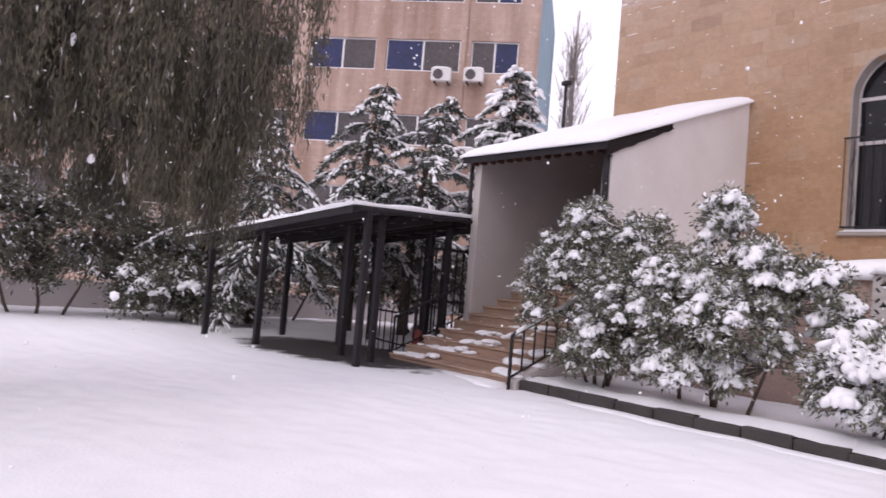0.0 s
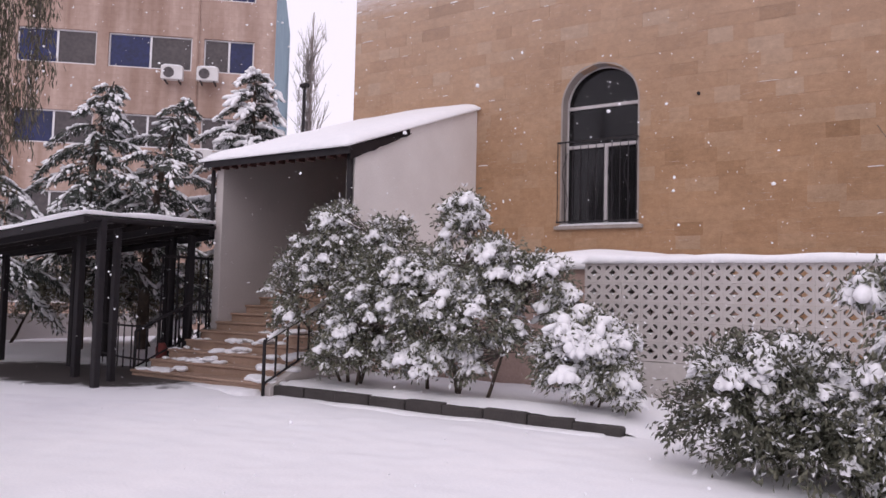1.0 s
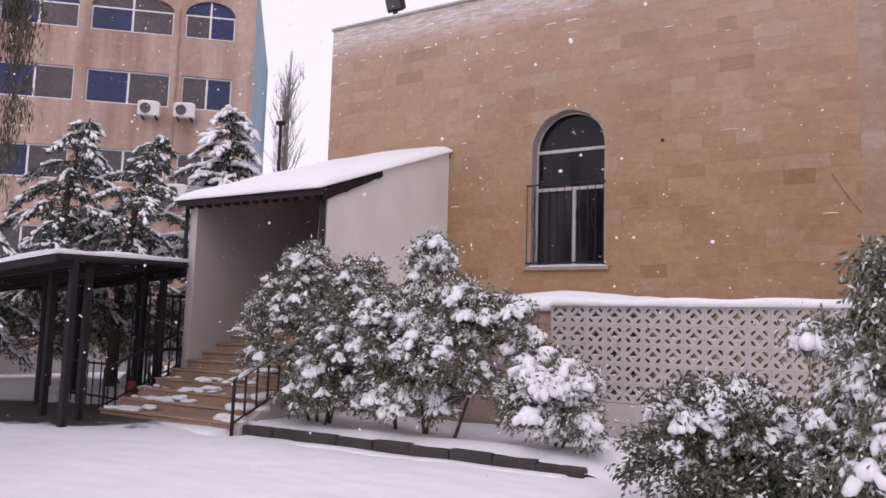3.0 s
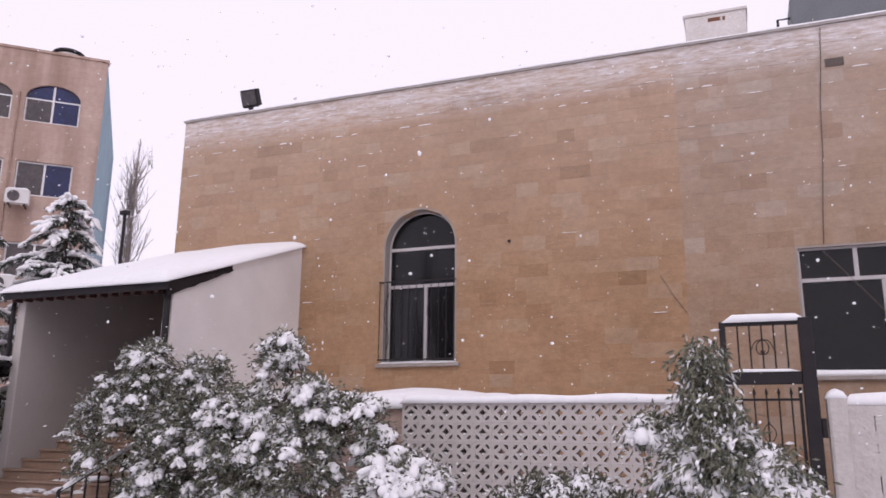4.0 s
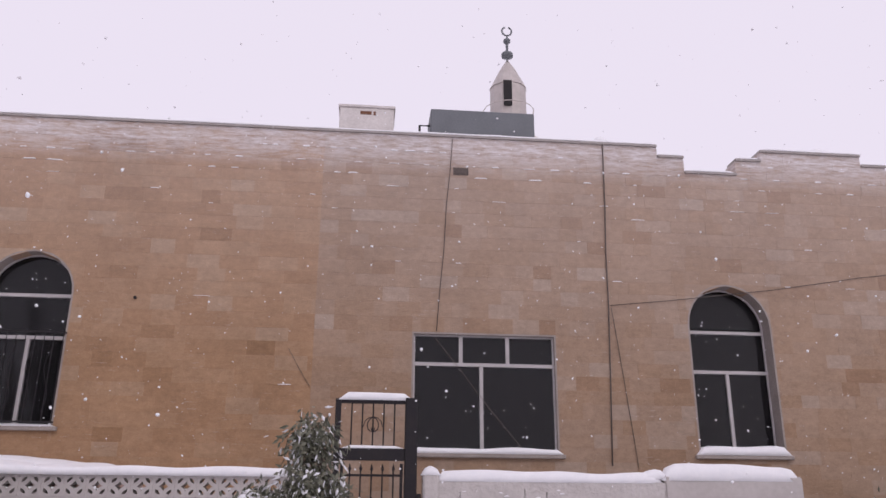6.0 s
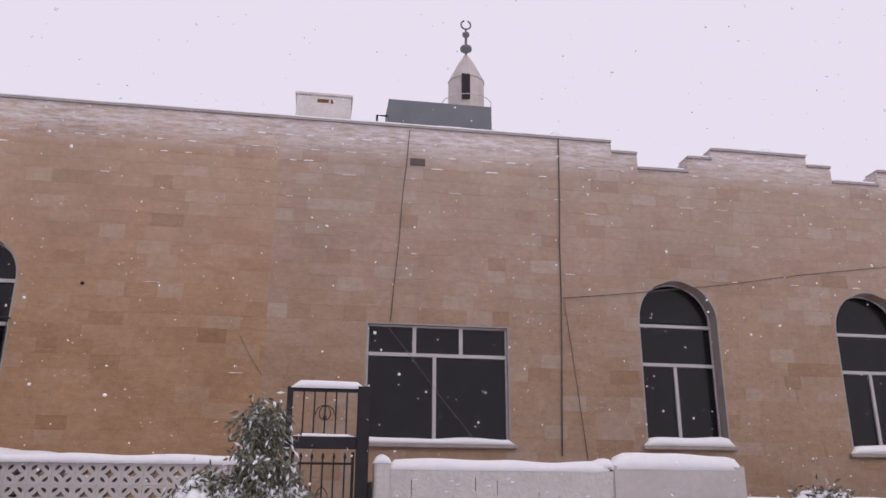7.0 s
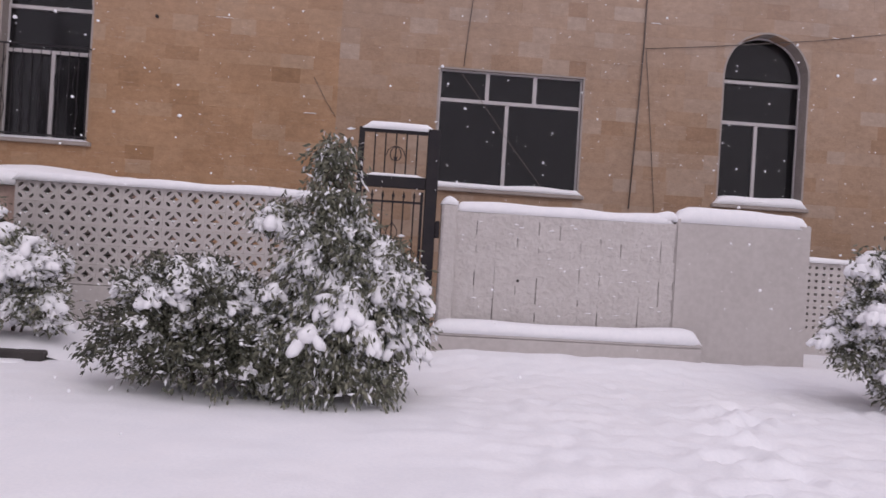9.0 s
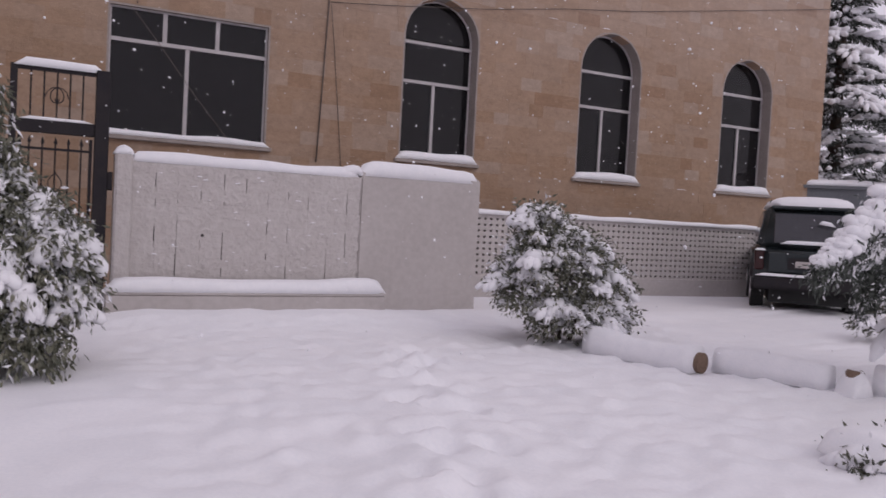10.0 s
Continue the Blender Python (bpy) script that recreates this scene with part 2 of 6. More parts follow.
fl.new(old, fx.inputs[1])
fl.new(fb.outputs["Color"], fx.inputs[2])
run_map, run = fn.new("ShaderNodeMapping"), fn.new("ShaderNodeTexNoise")
run_map.inputs["Scale"].default_value = (1.5, 1, 0.12)
run.inputs["Scale"].default_value, run.inputs["Detail"].default_value = 0.9, 7
fl.new(fc.outputs["Object"], run_map.inputs["Vector"])
fl.new(run_map.outputs[0], run.inputs["Vector"])
run_ramp = fn.new("ShaderNodeValToRGB")
run_ramp.color_ramp.elements[0].position, run_ramp.color_ramp.elements[1].position = 0.36, 0.62
run_ramp.color_ramp.elements[0].color, run_ramp.color_ramp.elements[1].color = (0.72, 0.66, 0.63, 1), (1.08, 1.08, 1.09, 1)
fl.new(run.outputs["Fac"], run_ramp.inputs[0])
fx2 = fn.new("ShaderNodeMixRGB")
fx2.blend_type = "MULTIPLY"
fx2.inputs[0].default_value = 1.0
fl.new(fx.outputs[0], fx2.inputs[1])
fl.new(run_ramp.outputs[0], fx2.inputs[2])
fl.new(fx2.outputs[0], fn["Principled BSDF"].inputs["Base Color"])
M["far_stone"] = fm

# ---- mesh helpers ----


class Shape:
    """Collects vertices and faces for one mesh."""

    def __init__(self):
        self.v, self.f = [], []

    def add(self, verts, faces):
        k = len(self.v)
        self.v += [tuple(p) for p in verts]
        self.f += [tuple(i + k for i in f) for f in faces]
        return self

    def box(self, x0, x1, y0, y1, z0, z1, m=None):
        v = [Vector((x, y, z)) for z in (z0, z1) for y in (y0, y1) for x in (x0, x1)]
        if m:
            v = [m @ p for p in v]
        return self.add(v, [(0, 2, 3, 1), (4, 5, 7, 6), (0, 1, 5, 4), (2, 6, 7, 3), (0, 4, 6, 2), (1, 3, 7, 5)])

    def prism(self, outline, y0, y1, m=None):
        """An outline in x and z (anticlockwise seen from -y), from y0 to y1."""
        n = len(outline)
        v = [Vector((x, y0, z)) for x, z in outline] + [Vector((x, y1, z)) for x, z in outline]
        if m:
            v = [m @ p for p in v]
        return self.add(v, [tuple(range(n)), tuple(range(2 * n - 1, n - 1, -1))] + [(i, i + n, (i + 1) % n + n, (i + 1) % n) for i in range(n)])

    def tube(self, pts, r, sides=6, r2=None):
        pts = [Vector(p) for p in pts]
        r2 = r if r2 is None else r2
        rings = []
        for i, p in enumerate(pts):
            d = (pts[min(i + 1, len(pts) - 1)] - pts[max(i - 1, 0)]).normalized()
            a = d.orthogonal().normalized() if i == 0 else (a - d * a.dot(d)).normalized()
            b = d.cross(a)
            rr = r + (r2 - r) * i / max(1, len(pts) - 1)
            rings.append([p + (a * math.cos(q) + b * math.sin(q)) * rr for q in (2 * math.pi * k / sides for k in range(sides))])
        f = []
        for i in range(len(pts) - 1):
            for k in range(sides):
                f.append((i * sides + k, i * sides + (k + 1) % sides, (i + 1) * sides + (k + 1) % sides, (i + 1) * sides + k))
        f.append(tuple(range(sides - 1, -1, -1)))
        f.append(tuple(range((len(pts) - 1) * sides, len(pts) * sides)))
        return self.add([p for ring in rings for p in ring], f)

    def lathe(self, profile, cx, cy, sides=16):
        """Rows of radius and height, bottom to top."""
        v = [(cx + r * math.cos(2 * math.pi * k / sides), cy + r * math.sin(2 * math.pi * k / sides), z) for r, z in profile for k in range(sides)]
        f = [(i * sides + k, i * sides + (k + 1) % sides, (i + 1) * sides + (k + 1) % sides, (i + 1) * sides + k) for i in range(len(profile) - 1) for k in range(sides)]
        f += [tuple(range(sides - 1, -1, -1)), tuple(range((len(profile) - 1) * sides, len(profile) * sides))]
        return self.add(v, f)

    def drift(self, a, b, width, height, seed=0, round_ends=True, steps=None):
        """A rounded ridge of snow lying along the line a to b."""
        a, b = Vector(a), Vector(b)
        d = b - a
        n = steps or max(6, int(d.length / 0.12))
        side = Vector((-d.y, d.x, 0)).normalized() * width / 2
        ring = 9
        v = []
        for i in range(n + 1):
            t = i / n
            edge = min(1.0, math.sqrt(max(0.0, 1 - max(0.0, 1 - min(t, 1 - t) * d.length / (height * 1.2)) ** 2))) if round_ends else 1.0
            edge = max(edge, 0.08)
            p = a + d * t
            w = 1 + 0.10 * noise.noise((p.x * 1.7 + seed, p.y * 1.7, 3.1))
            h = height * edge * (1 + 0.30 * noise.noise((p.x * 1.3, p.y * 1.3 + seed, 7.7)))
            for k in range(ring):
                q = math.pi * k / (ring - 1)
                c, s = math.cos(q), math.sin(q)
                c = math.copysign(abs(c) ** 0.6, c)
                v.append(p + side * c * w * (0.7 + 0.3 * edge) + Vector((0, 0, h * s ** 0.7 if s > 1e-6 else 0)))
        f = [(i * ring + k, (i + 1) * ring + k, (i + 1) * ring + k + 1, i * ring + k + 1) for i in range(n) for k in range(ring - 1)]
        f += [(i * ring + ring - 1, (i + 1) * ring + ring - 1, (i + 1) * ring, i * ring) for i in range(n)]
        f += [tuple(range(ring)), tuple(range((n + 1) * ring - 1, n * ring - 1, -1))]
        return self.add(v, f)


def mesh_of(name, shape, material, smooth=False, bevel=0.0, seg=1):
    me = bpy.data.meshes.new(name)
    me.from_pydata(shape.v, [], shape.f)
    me.materials.append(M[material] if isinstance(material, str) else material)
    bm = bmesh.new()
    bm.from_mesh(me)
    if bevel:
        bmesh.ops.bevel(bm, geom=bm.edges[:], offset=bevel, segments=seg, affect="EDGES", clamp_overlap=True)
    bmesh.ops.recalc_face_normals(bm, faces=bm.faces)
    bm.to_mesh(me)
    bm.free()
    if smooth:
        me.polygons.foreach_set("use_smooth", [True] * len(me.polygons))
    return me


def part(name, shape, material, parent=None, label="", smooth=False, bevel=0.0, kind="", seg=1):
    ob = new(name, mesh_of(name, shape, material, smooth, bevel, seg))
    if parent:
        ob.parent = parent
    return tagged(ob, label=label, kind=kind)


def thing(name, label, category, at=(0, 0, 0), group="", kind="", turn=0.0):
    ob = new(name)
    ob.matrix_world = pose(*at, 0, 0, turn)
    ob.empty_display_size = 0.2
    return tagged(ob, label, category, group, kind)


def solid(name, shape, material, label, category, group="", kind="", smooth=False, bevel=0.0):
    return tagged(part(name, shape, material, None, "", smooth, bevel), label, category, group, kind)


def mesh_np(name, verts, faces, material, smooth=False):
    me = bpy.data.meshes.new(name)
    k = faces.shape[1]
    me.vertices.add(len(verts))
    me.vertices.foreach_set("co", np.asarray(verts, np.float32).ravel())
    me.loops.add(faces.size)
    me.loops.foreach_set("vertex_index", faces.astype(np.int32).ravel())
    me.polygons.add(len(faces))
    me.polygons.foreach_set("loop_start", np.arange(0, faces.size, k, dtype=np.int32))
    me.polygons.foreach_set("use_smooth", np.full(len(faces), smooth))
    me.update(calc_edges=True)
    me.materials.append(M[material])
    return me


def part_np(name, verts, faces, material, parent, label="", smooth=False, kind=""):
    ob = new(name, mesh_np(name, verts, faces, material, smooth))
    ob.parent = parent
    return tagged(ob, label=label, kind=kind)


# ---- foliage helpers ----
rng = np.random.default_rng(7)


def unit(a):
    return a / np.maximum(np.linalg.norm(a, axis=-1, keepdims=True), 1e-9)


def leaf_cloud(base, way, length, width):
    """One small folded leaf at each base, pointing along way."""
    way = unit(way)
    side = unit(np.cross(way, rng.normal(size=way.shape)))
    up = np.cross(side, way)
    L, W = length[:, None], width[:, None]
    v = np.stack([base, base + way * L * 0.45 + side * W + up * W * 0.4, base + way * L, base + way * L * 0.45 - side * W + up * W * 0.4], 1)
    f = np.arange(len(base) * 4).reshape(-1, 4)
    return v.reshape(-1, 3), f


ico = bmesh.new()
bmesh.ops.create_icosphere(ico, subdivisions=2, radius=1.0)
BALL_V = np.array([v.co[:] for v in ico.verts])
BALL_F = np.array([[v.index for v in f.verts] for f in ico.faces])
ico.free()
ico = bmesh.new()
bmesh.ops.create_icosphere(ico, subdivisions=1, radius=1.0)
ICO1_V = np.array([v.co[:] for v in ico.verts])
ICO1_F = np.array([[v.index for v in f.verts] for f in ico.faces])
ico.free()


def lumps(at, size, rough=0.22, coarse=False):
    """Uneven rounded snow lumps; size is one row of three radii for each."""
    n = len(at)
    ICO_V, ICO_F = (ICO1_V, ICO1_F) if coarse else (BALL_V, BALL_F)
    swell = np.sin(np.einsum("nk,vk->nv", rng.normal(size=(n, 3)) * 2.2, ICO_V) + rng.uniform(0, 6.28, (n, 1)))
    k = 1 + rough * (1.3 * swell[..., None] + 0.35 * rng.normal(size=(n, len(ICO_V), 1)))
    turn = rng.uniform(0, 2 * np.pi, n)
    c, s = np.cos(turn)[:, None], np.sin(turn)[:, None]
    p = ICO_V[None] * size[:, None, :] * k
    x, y = p[..., 0] * c - p[..., 1] * s, p[..., 0] * s + p[..., 1] * c
    v = np.stack([x, y, p[..., 2]], -1) + at[:, None, :]
    f = ICO_F[None] + (np.arange(n) * len(ICO_V))[:, None, None]
    return v.reshape(-1, 3), f.reshape(-1, 3)


def fingers(root, way, length, width):
    """Snow that has slid along drooping leaves: blunt tapering fingers from root along way."""
    n = len(root)
    w = unit(way)
    a = unit(np.cross(w, rng.normal(size=w.shape)))
    b = np.cross(w, a)
    p = np.repeat(BALL_V[None], n, 0) * (1 + 0.12 * np.sin(np.einsum("nk,vk->nv", rng.normal(size=(n, 3)) * 2.5, BALL_V))[..., None])
    thick = width[:, None] * (0.75 + 0.35 * p[..., 2])
    v = root[:, None] + a[:, None] * (p[..., :1] * thick[..., None]) + b[:, None] * (p[..., 1:2] * thick[..., None]) + w[:, None] * ((p[..., 2:] + 0.75) * length[:, None, None] * 0.55)
    f = BALL_F[None] + (np.arange(n) * len(BALL_V))[:, None, None]
    return v.reshape(-1, 3), f.reshape(-1, 3)


def sticks(a, b, ra, rb):
    """Three-sided twigs from a to b."""
    d = unit(b - a)
    s = unit(np.cross(d, rng.normal(size=d.shape)))
    t = np.cross(d, s)
    rings = []
    for p, r in ((a, ra), (b, rb)):
        for q in range(3):
            rings.append(p + (s * np.cos(2.0944 * q) + t * np.sin(2.0944 * q)) * r)
    v = np.stack(rings, 1)
    f = np.array([(0, 1, 4, 3), (1, 2, 5, 4), (2, 0, 3, 5)])[None] + (np.arange(len(a)) * 6)[:, None, None]
    return v.reshape(-1, 3), f.reshape(-1, 4)


def shrub(name, label, base, stems, lobes, leaf=0.085, material="leaf", snow=0.6, droop=0.5, lump=0.085, per=34, category="shrub", group="", bare=(0.0, 99.0)):
    """A snow-laden shrub: stems from the base, leaf clusters over each lobe (centre, radii, clusters), snow lumps on top of them."""
    ob = thing(name, label, category, base, group)
    base = np.array(base, float)
    cl, out = [], []
    for c, r, n in lobes:
        d = unit(rng.normal(size=(n, 3)))
        d[:, 2] = np.where(d[:, 2] < -0.5, -d[:, 2], d[:, 2])
        k = rng.uniform(0.35, 1.0, (n, 1)) ** 0.5
        k *= 1 + 0.22 * np.array([noise.noise(Vector(q) * 2.3 + Vector(c)) for q in d])[:, None]
        cl.append(np.array(c) + d * np.array(r) * k)
        out.append(unit(d / np.array(r)))
    cl, out = np.concatenate(cl), np.concatenate(out)
    cl[:, 2] = np.maximum(cl[:, 2], base[2] + 0.06)
    cl -= base
    # stems and twigs
    tops = []
    for sx, sy, tx, ty, tz, r in stems:
        a, b = Vector((sx, sy, -0.1)), Vector((tx, ty, tz))
        pts = [a.lerp(b, k) + Vector((0.06 * math.sin(7 * k + sx * 9), 0.06 * math.cos(5 * k + sy * 7), 0)) * (k > 0) for k in (0, 0.25, 0.5, 0.75, 1)]
        part("stem", Shape().tube(pts, r, 6, r * 0.35), "bark", ob, smooth=True)
        tops += [np.array(p) for p in pts[2:]]
    tops = np.array(tops)
    near = np.argmin(np.linalg.norm(cl[:, None] - tops[None], axis=-1), 1)
    v, f = sticks(tops[near], cl, np.full((len(cl), 1), 0.009), np.full((len(cl), 1), 0.004))
    part_np("twig", v, f, "twig", ob, kind="stuff")
    n = len(cl)
    pos = np.repeat(cl, per, 0) + rng.normal(size=(n * per, 3)) * np.array([0.075, 0.075, 0.06]) * (leaf / 0.085)
    way = np.repeat(out, per, 0) * 0.7 + rng.normal(size=(n * per, 3)) * 0.75 + np.array([0, 0, -droop])
    v, f = leaf_cloud(pos, way, rng.uniform(0.7, 1.25, n * per) * leaf, rng.uniform(0.14, 0.2, n * per) * leaf)
    part_np("foliage", v, f, material, ob, kind="stuff")
    scarce = np.where(cl[:, 2] < bare[0], 0.22, np.where(cl[:, 2] > bare[1], 0.07, 1.0))  # snow has dropped from the lowest and topmost leaves
    spray = np.array([noise.noise(Vector(q) * 3.2 + Vector(base)) for q in cl])
    keep = (rng.uniform(size=n) < 0.78 * snow * scarce * (0.35 + 0.65 * np.clip(out[:, 2] + 0.5, 0, 1)) * np.clip(1 + 1.6 * spray, 0.15, 1.6))
    c = cl[keep]
    k = len(c)
    if k:
        # each clump sits on a whorl of leaves: one heap, and fingers that hang from it all round
        big = np.minimum(rng.gamma(3.0, 0.33, (k, 1)), 1.7) * lump
        v, f = lumps(c + np.array([0, 0, 0.02]), big * rng.uniform(0.55, 0.85, (k, 3)) * np.array([1.0, 1.0, 0.75]), 0.14)
        m = 8
        side = unit(np.repeat(out[keep], m, 0) * np.array([0.7, 0.7, 0]) + rng.normal(size=(m * k, 3)) * np.array([1, 1, 0]))
        way = side + np.array([0, 0, -0.35 - droop]) * rng.uniform(0.5, 1.2, (m * k, 1))
        size = np.repeat(big, m, 0)
        v2, f2 = fingers(np.repeat(c, m, 0) + side * size * 0.25 + np.array([0, 0, 0.02]), way, (size * rng.uniform(0.7, 1.7, (m * k, 1)))[:, 0], (size * rng.uniform(0.24, 0.5, (m * k, 1)))[:, 0])
        v, f = np.concatenate([v, v2]), np.concatenate([f, f2 + len(v)])
        # leaves plastered with snow round the clump
        q = 6
        size = np.repeat(big, q, 0)
        at = np.repeat(c, q, 0) + rng.normal(size=(q * k, 3)) * np.array([0.9, 0.9, 0.7]) * size
        way = np.repeat(out[keep], q, 0) * 0.8 + rng.normal(size=(q * k, 3)) * 0.7 + np.array([0, 0, -0.8 * droop])
        v2, f2 = leaf_cloud(at, way, rng.uniform(0.4, 0.9, q * k) * leaf, rng.uniform(0.12, 0.18, q * k) * leaf)
        part_np("snowy_foliage", v2, f2, "snow_lump", ob, kind="stuff")
        part_np("snow_load", v, f, "snow_lump", ob, "wet snow lying on the leaves", True, "stuff")
    return ob


def conifer(name, label, base, height, radius, boughs=90, lean=(0, 0), start=0.08, snow=1.0, needle=0.16, sag=0.35, fat=1.0):
    """A snow-laden conifer: trunk, uneven drooping boughs, sprays of needles, snow along the boughs."""
    ob = thing(name, label, "tree", base)

    def spine(k):
        return np.array([lean[0] * k * k * k, lean[1] * k * k * k, height * k - 0.25 * abs(lean[0]) * max(0.0, k - 0.8) * 5])

    part("trunk", Shape().tube([tuple(spine(k) - np.array([0, 0, 0.2 if k == 0 else 0])) for k in (0, 0.25, 0.5, 0.7, 0.85, 1)], height * 0.02 + 0.03, 7, 0.015), "bark", ob, smooth=True)
    A, B, P, W, S, SZ, SW = [], [], [], [], [], [], []
    swell = rng.uniform(0, 6.28, 3)
    for i in range(boughs):
        k = start + (1 - start) * (max(0.0, i + rng.uniform(-0.8, 0.8)) / boughs) ** 0.9
        k = min(max(k, start), 0.985)
        c = spine(k)
        q = i * 2.399 + rng.uniform(-0.5, 0.5)
        r = (radius * (1 - k) ** 0.75 + 0.15) * rng.uniform(0.4, 1.3) * (1 + 0.3 * math.sin(3 * q + swell[0]) * math.sin(9 * k + swell[1]))
        rise, fall = rng.uniform(0.05, 0.4), sag * rng.uniform(0.8, 1.6)
        d = np.array([np.cos(q), np.sin(q), 0])
        cross = np.cross(d, [0, 0, 1])
        bend = rng.uniform(-0.25, 0.25)

        def along(s):
            return c + d * r * s + cross * bend * r * s * s + np.array([0, 0, rise * r * s - fall * r * s ** 2.2])

        pts = [along(s) for s in np.linspace(0, 1, 6)]
        for a, b in zip(pts[:-1], pts[1:]):
            A.append(a), B.append(b)
        for s in np.linspace(0.12, 1, max(6, int(r / 0.10))):
            p = along(s)
            width = 0.26 * r * (1.1 - s) * rng.uniform(0.5, 1.2) + 0.06
            for side in rng.uniform(-1, 1, 7):
                e = p + cross * side * width + np.array([0, 0, -0.35 * abs(side) * width - rng.uniform(0, 0.06)])
                for _ in range(3):
                    P.append(e + rng.normal(size=3) * 0.03)
                    W.append(d * 0.5 + cross * side * 0.8 + np.array([0, 0, -0.7]) + rng.normal(size=3) * 0.35)
            if rng.uniform() < snow * 0.8 and s > 0.2:
                for _ in range(int(3 * max(1.0, snow))):
                    side = rng.normal() * 0.5
                    S.append(p + cross * side * width + np.array([0, 0, 0.025 - 0.3 * abs(side) * width]))
                    SZ.append(rng.uniform(0.3, 1.25) * fat)
                    SW.append(d * 1.1 + cross * side * 1.2 + np.array([0, 0, rise - 2.2 * fall * s ** 1.2]))
    A, B = np.array(A), np.array(B)
    v, f = sticks(A, B, np.full((len(A), 1), 0.018), np.full((len(A), 1), 0.012))
    part_np("bough", v, f, "bark", ob, kind="stuff")
    P, W = np.array(P), np.array(W)
    v, f = leaf_cloud(P, W, rng.uniform(0.7, 1.3, len(P)) * needle, np.full(len(P), needle * 0.13))
    part_np("foliage", v, f, "needle", ob, kind="stuff")
    if S:
        SZ = np.array(SZ)
        v, f = fingers(np.array(S), np.array(SW), SZ * rng.uniform(0.16, 0.34, len(SZ)), SZ * rng.uniform(0.04, 0.065, len(SZ)))
        part_np("snow_load", v, f, "snow_lump", ob, "snow lying along the boughs", True, "stuff")
    return ob

# ---- ground ----


def ground_z(x, y):
    z = 0.04 * noise.noise((x * 0.45, y * 0.45, 0.3)) + 0.02 * noise.noise((x * 1.5, y * 1.5, 4.0)) + 0.013 * noise.noise((x * 3.9, y * 3.9, 8.0))
    if x > 0.3 and 2 < y < 10:
        z += (0.045 * max(0.0, noise.noise((x * 3.0, y * 3.0, 1.0))) + 0.035 * noise.noise((x * 5.5, y * 5.5, 6.0)) + 0.02 * noise.noise((x * 10.0, y * 10.0, 3.0))) * min(1, (x - 0.3) / 1.5)
    z += 0.05 * max(0.0, 1 - abs(y - 10.2) / 0.8) + 0.09 * max(0.0, min(1.0, (x - 0.8) / 0.8, (8.5 - x) / 1.5)) * max(0.0, 1 - abs(y - 10.35) / 1.3)
    z += 0.15 * math.exp(-((x - 13.6) ** 2 + (y - 10.4) ** 2) / 7.0)  # snow ploughed up round the car
    for px, py in STEPS_IN_SNOW:
        d = math.hypot((x - px) * 1.0, (y - py) * 0.8)
        if d < 0.4:
            z += -0.14 * (0.6 + 0.5 * noise.noise((px * 3.1, py * 2.7, 2.0))) * math.exp(-(d / 0.085) ** 2) + 0.03 * math.exp(-((d - 0.19) / 0.06) ** 2)
    return z


STEPS_IN_SNOW = [(2.45 + 0.16 * i + 0.13 * (-1) ** i + 0.05 * math.sin(i * 2.3), 3.3 + 0.42 * i) for i in range(12)]
STEPS_IN_SNOW += [(2.9 + 0.14 * i - 0.15 * (-1) ** i, 3.55 + 0.47 * i) for i in range(9)]


def spread(lo, a, b, hi, fine):
    """Grid lines, fine between a and b, widening towards lo and hi."""
    mid = list(np.arange(a, b + 1e-6, fine))
    out, s, p = [], fine, a
    while p > lo:
        s *= 1.35
        p -= s
        out.append(p)
    right, s, p = [], fine, b
    while p < hi:
        s *= 1.35
        p += s
        right.append(p)
    return out[::-1] + mid + right


gx, gy = spread(-1500, -13, 9, 1500, 0.06), spread(-1500, 1.5, 10.6, 1500, 0.06)
gv = [(x, y, ground_z(x, y) if -30 < x < 30 and -20 < y < 25 else 0.0) for y in gy for x in gx]
nx = len(gx)
gf = np.array([(j * nx + i, j * nx + i + 1, (j + 1) * nx + i + 1, (j + 1) * nx + i) for j in range(len(gy) - 1) for i in range(nx - 1)])
g_ob = new("ground", mesh_np("ground", gv, gf, "snow", True))
tagged(g_ob, "even white fresh snow with faint footprints over the yard", "ground", kind="structure")

# bare wet paving where the shelter keeps the snow off: centre and radii
PAVE = (-12.9, 7.95, 3.2, 1.75)
thaw = mat("thawed_paving", (0.07, 0.06, 0.058), (0.04, 0.035, 0.036), rough=0.5, scale=1.5, fine=50, bump=0.3)
tn, tl = thaw.node_tree.nodes, thaw.node_tree.links
tc, tm, far_off, fray = tn.new("ShaderNodeTexCoord"), tn.new("ShaderNodeMapping"), tn.new("ShaderNodeVectorMath"), tn.new("ShaderNodeTexNoise")
tm.inputs["Scale"].default_value = (1 / PAVE[2], 1 / PAVE[3], 0)
far_off.operation = "LENGTH"
tl.new(tc.outputs["Object"], tm.inputs["Vector"])
tl.new(tm.outputs[0], far_off.inputs[0])
tl.new(tc.outputs["Object"], fray.inputs["Vector"])
fray.inputs["Scale"].default_value, fray.inputs["Detail"].default_value, fray.inputs["Roughness"].default_value = 1.6, 9, 0.72
wet_sum, wet_mix = tn.new("ShaderNodeMath"), tn.new("ShaderNodeMapRange")
tl.new(far_off.outputs["Value"], wet_sum.inputs[0])
tl.new(fray.outputs["Fac"], wet_sum.inputs[1])
wet_mix.inputs["From Min"].default_value, wet_mix.inputs["From Max"].default_value = 1.24, 1.42
tl.new(wet_sum.outputs[0], wet_mix.inputs["Value"])
thaw_mix = tn.new("ShaderNodeMixRGB")
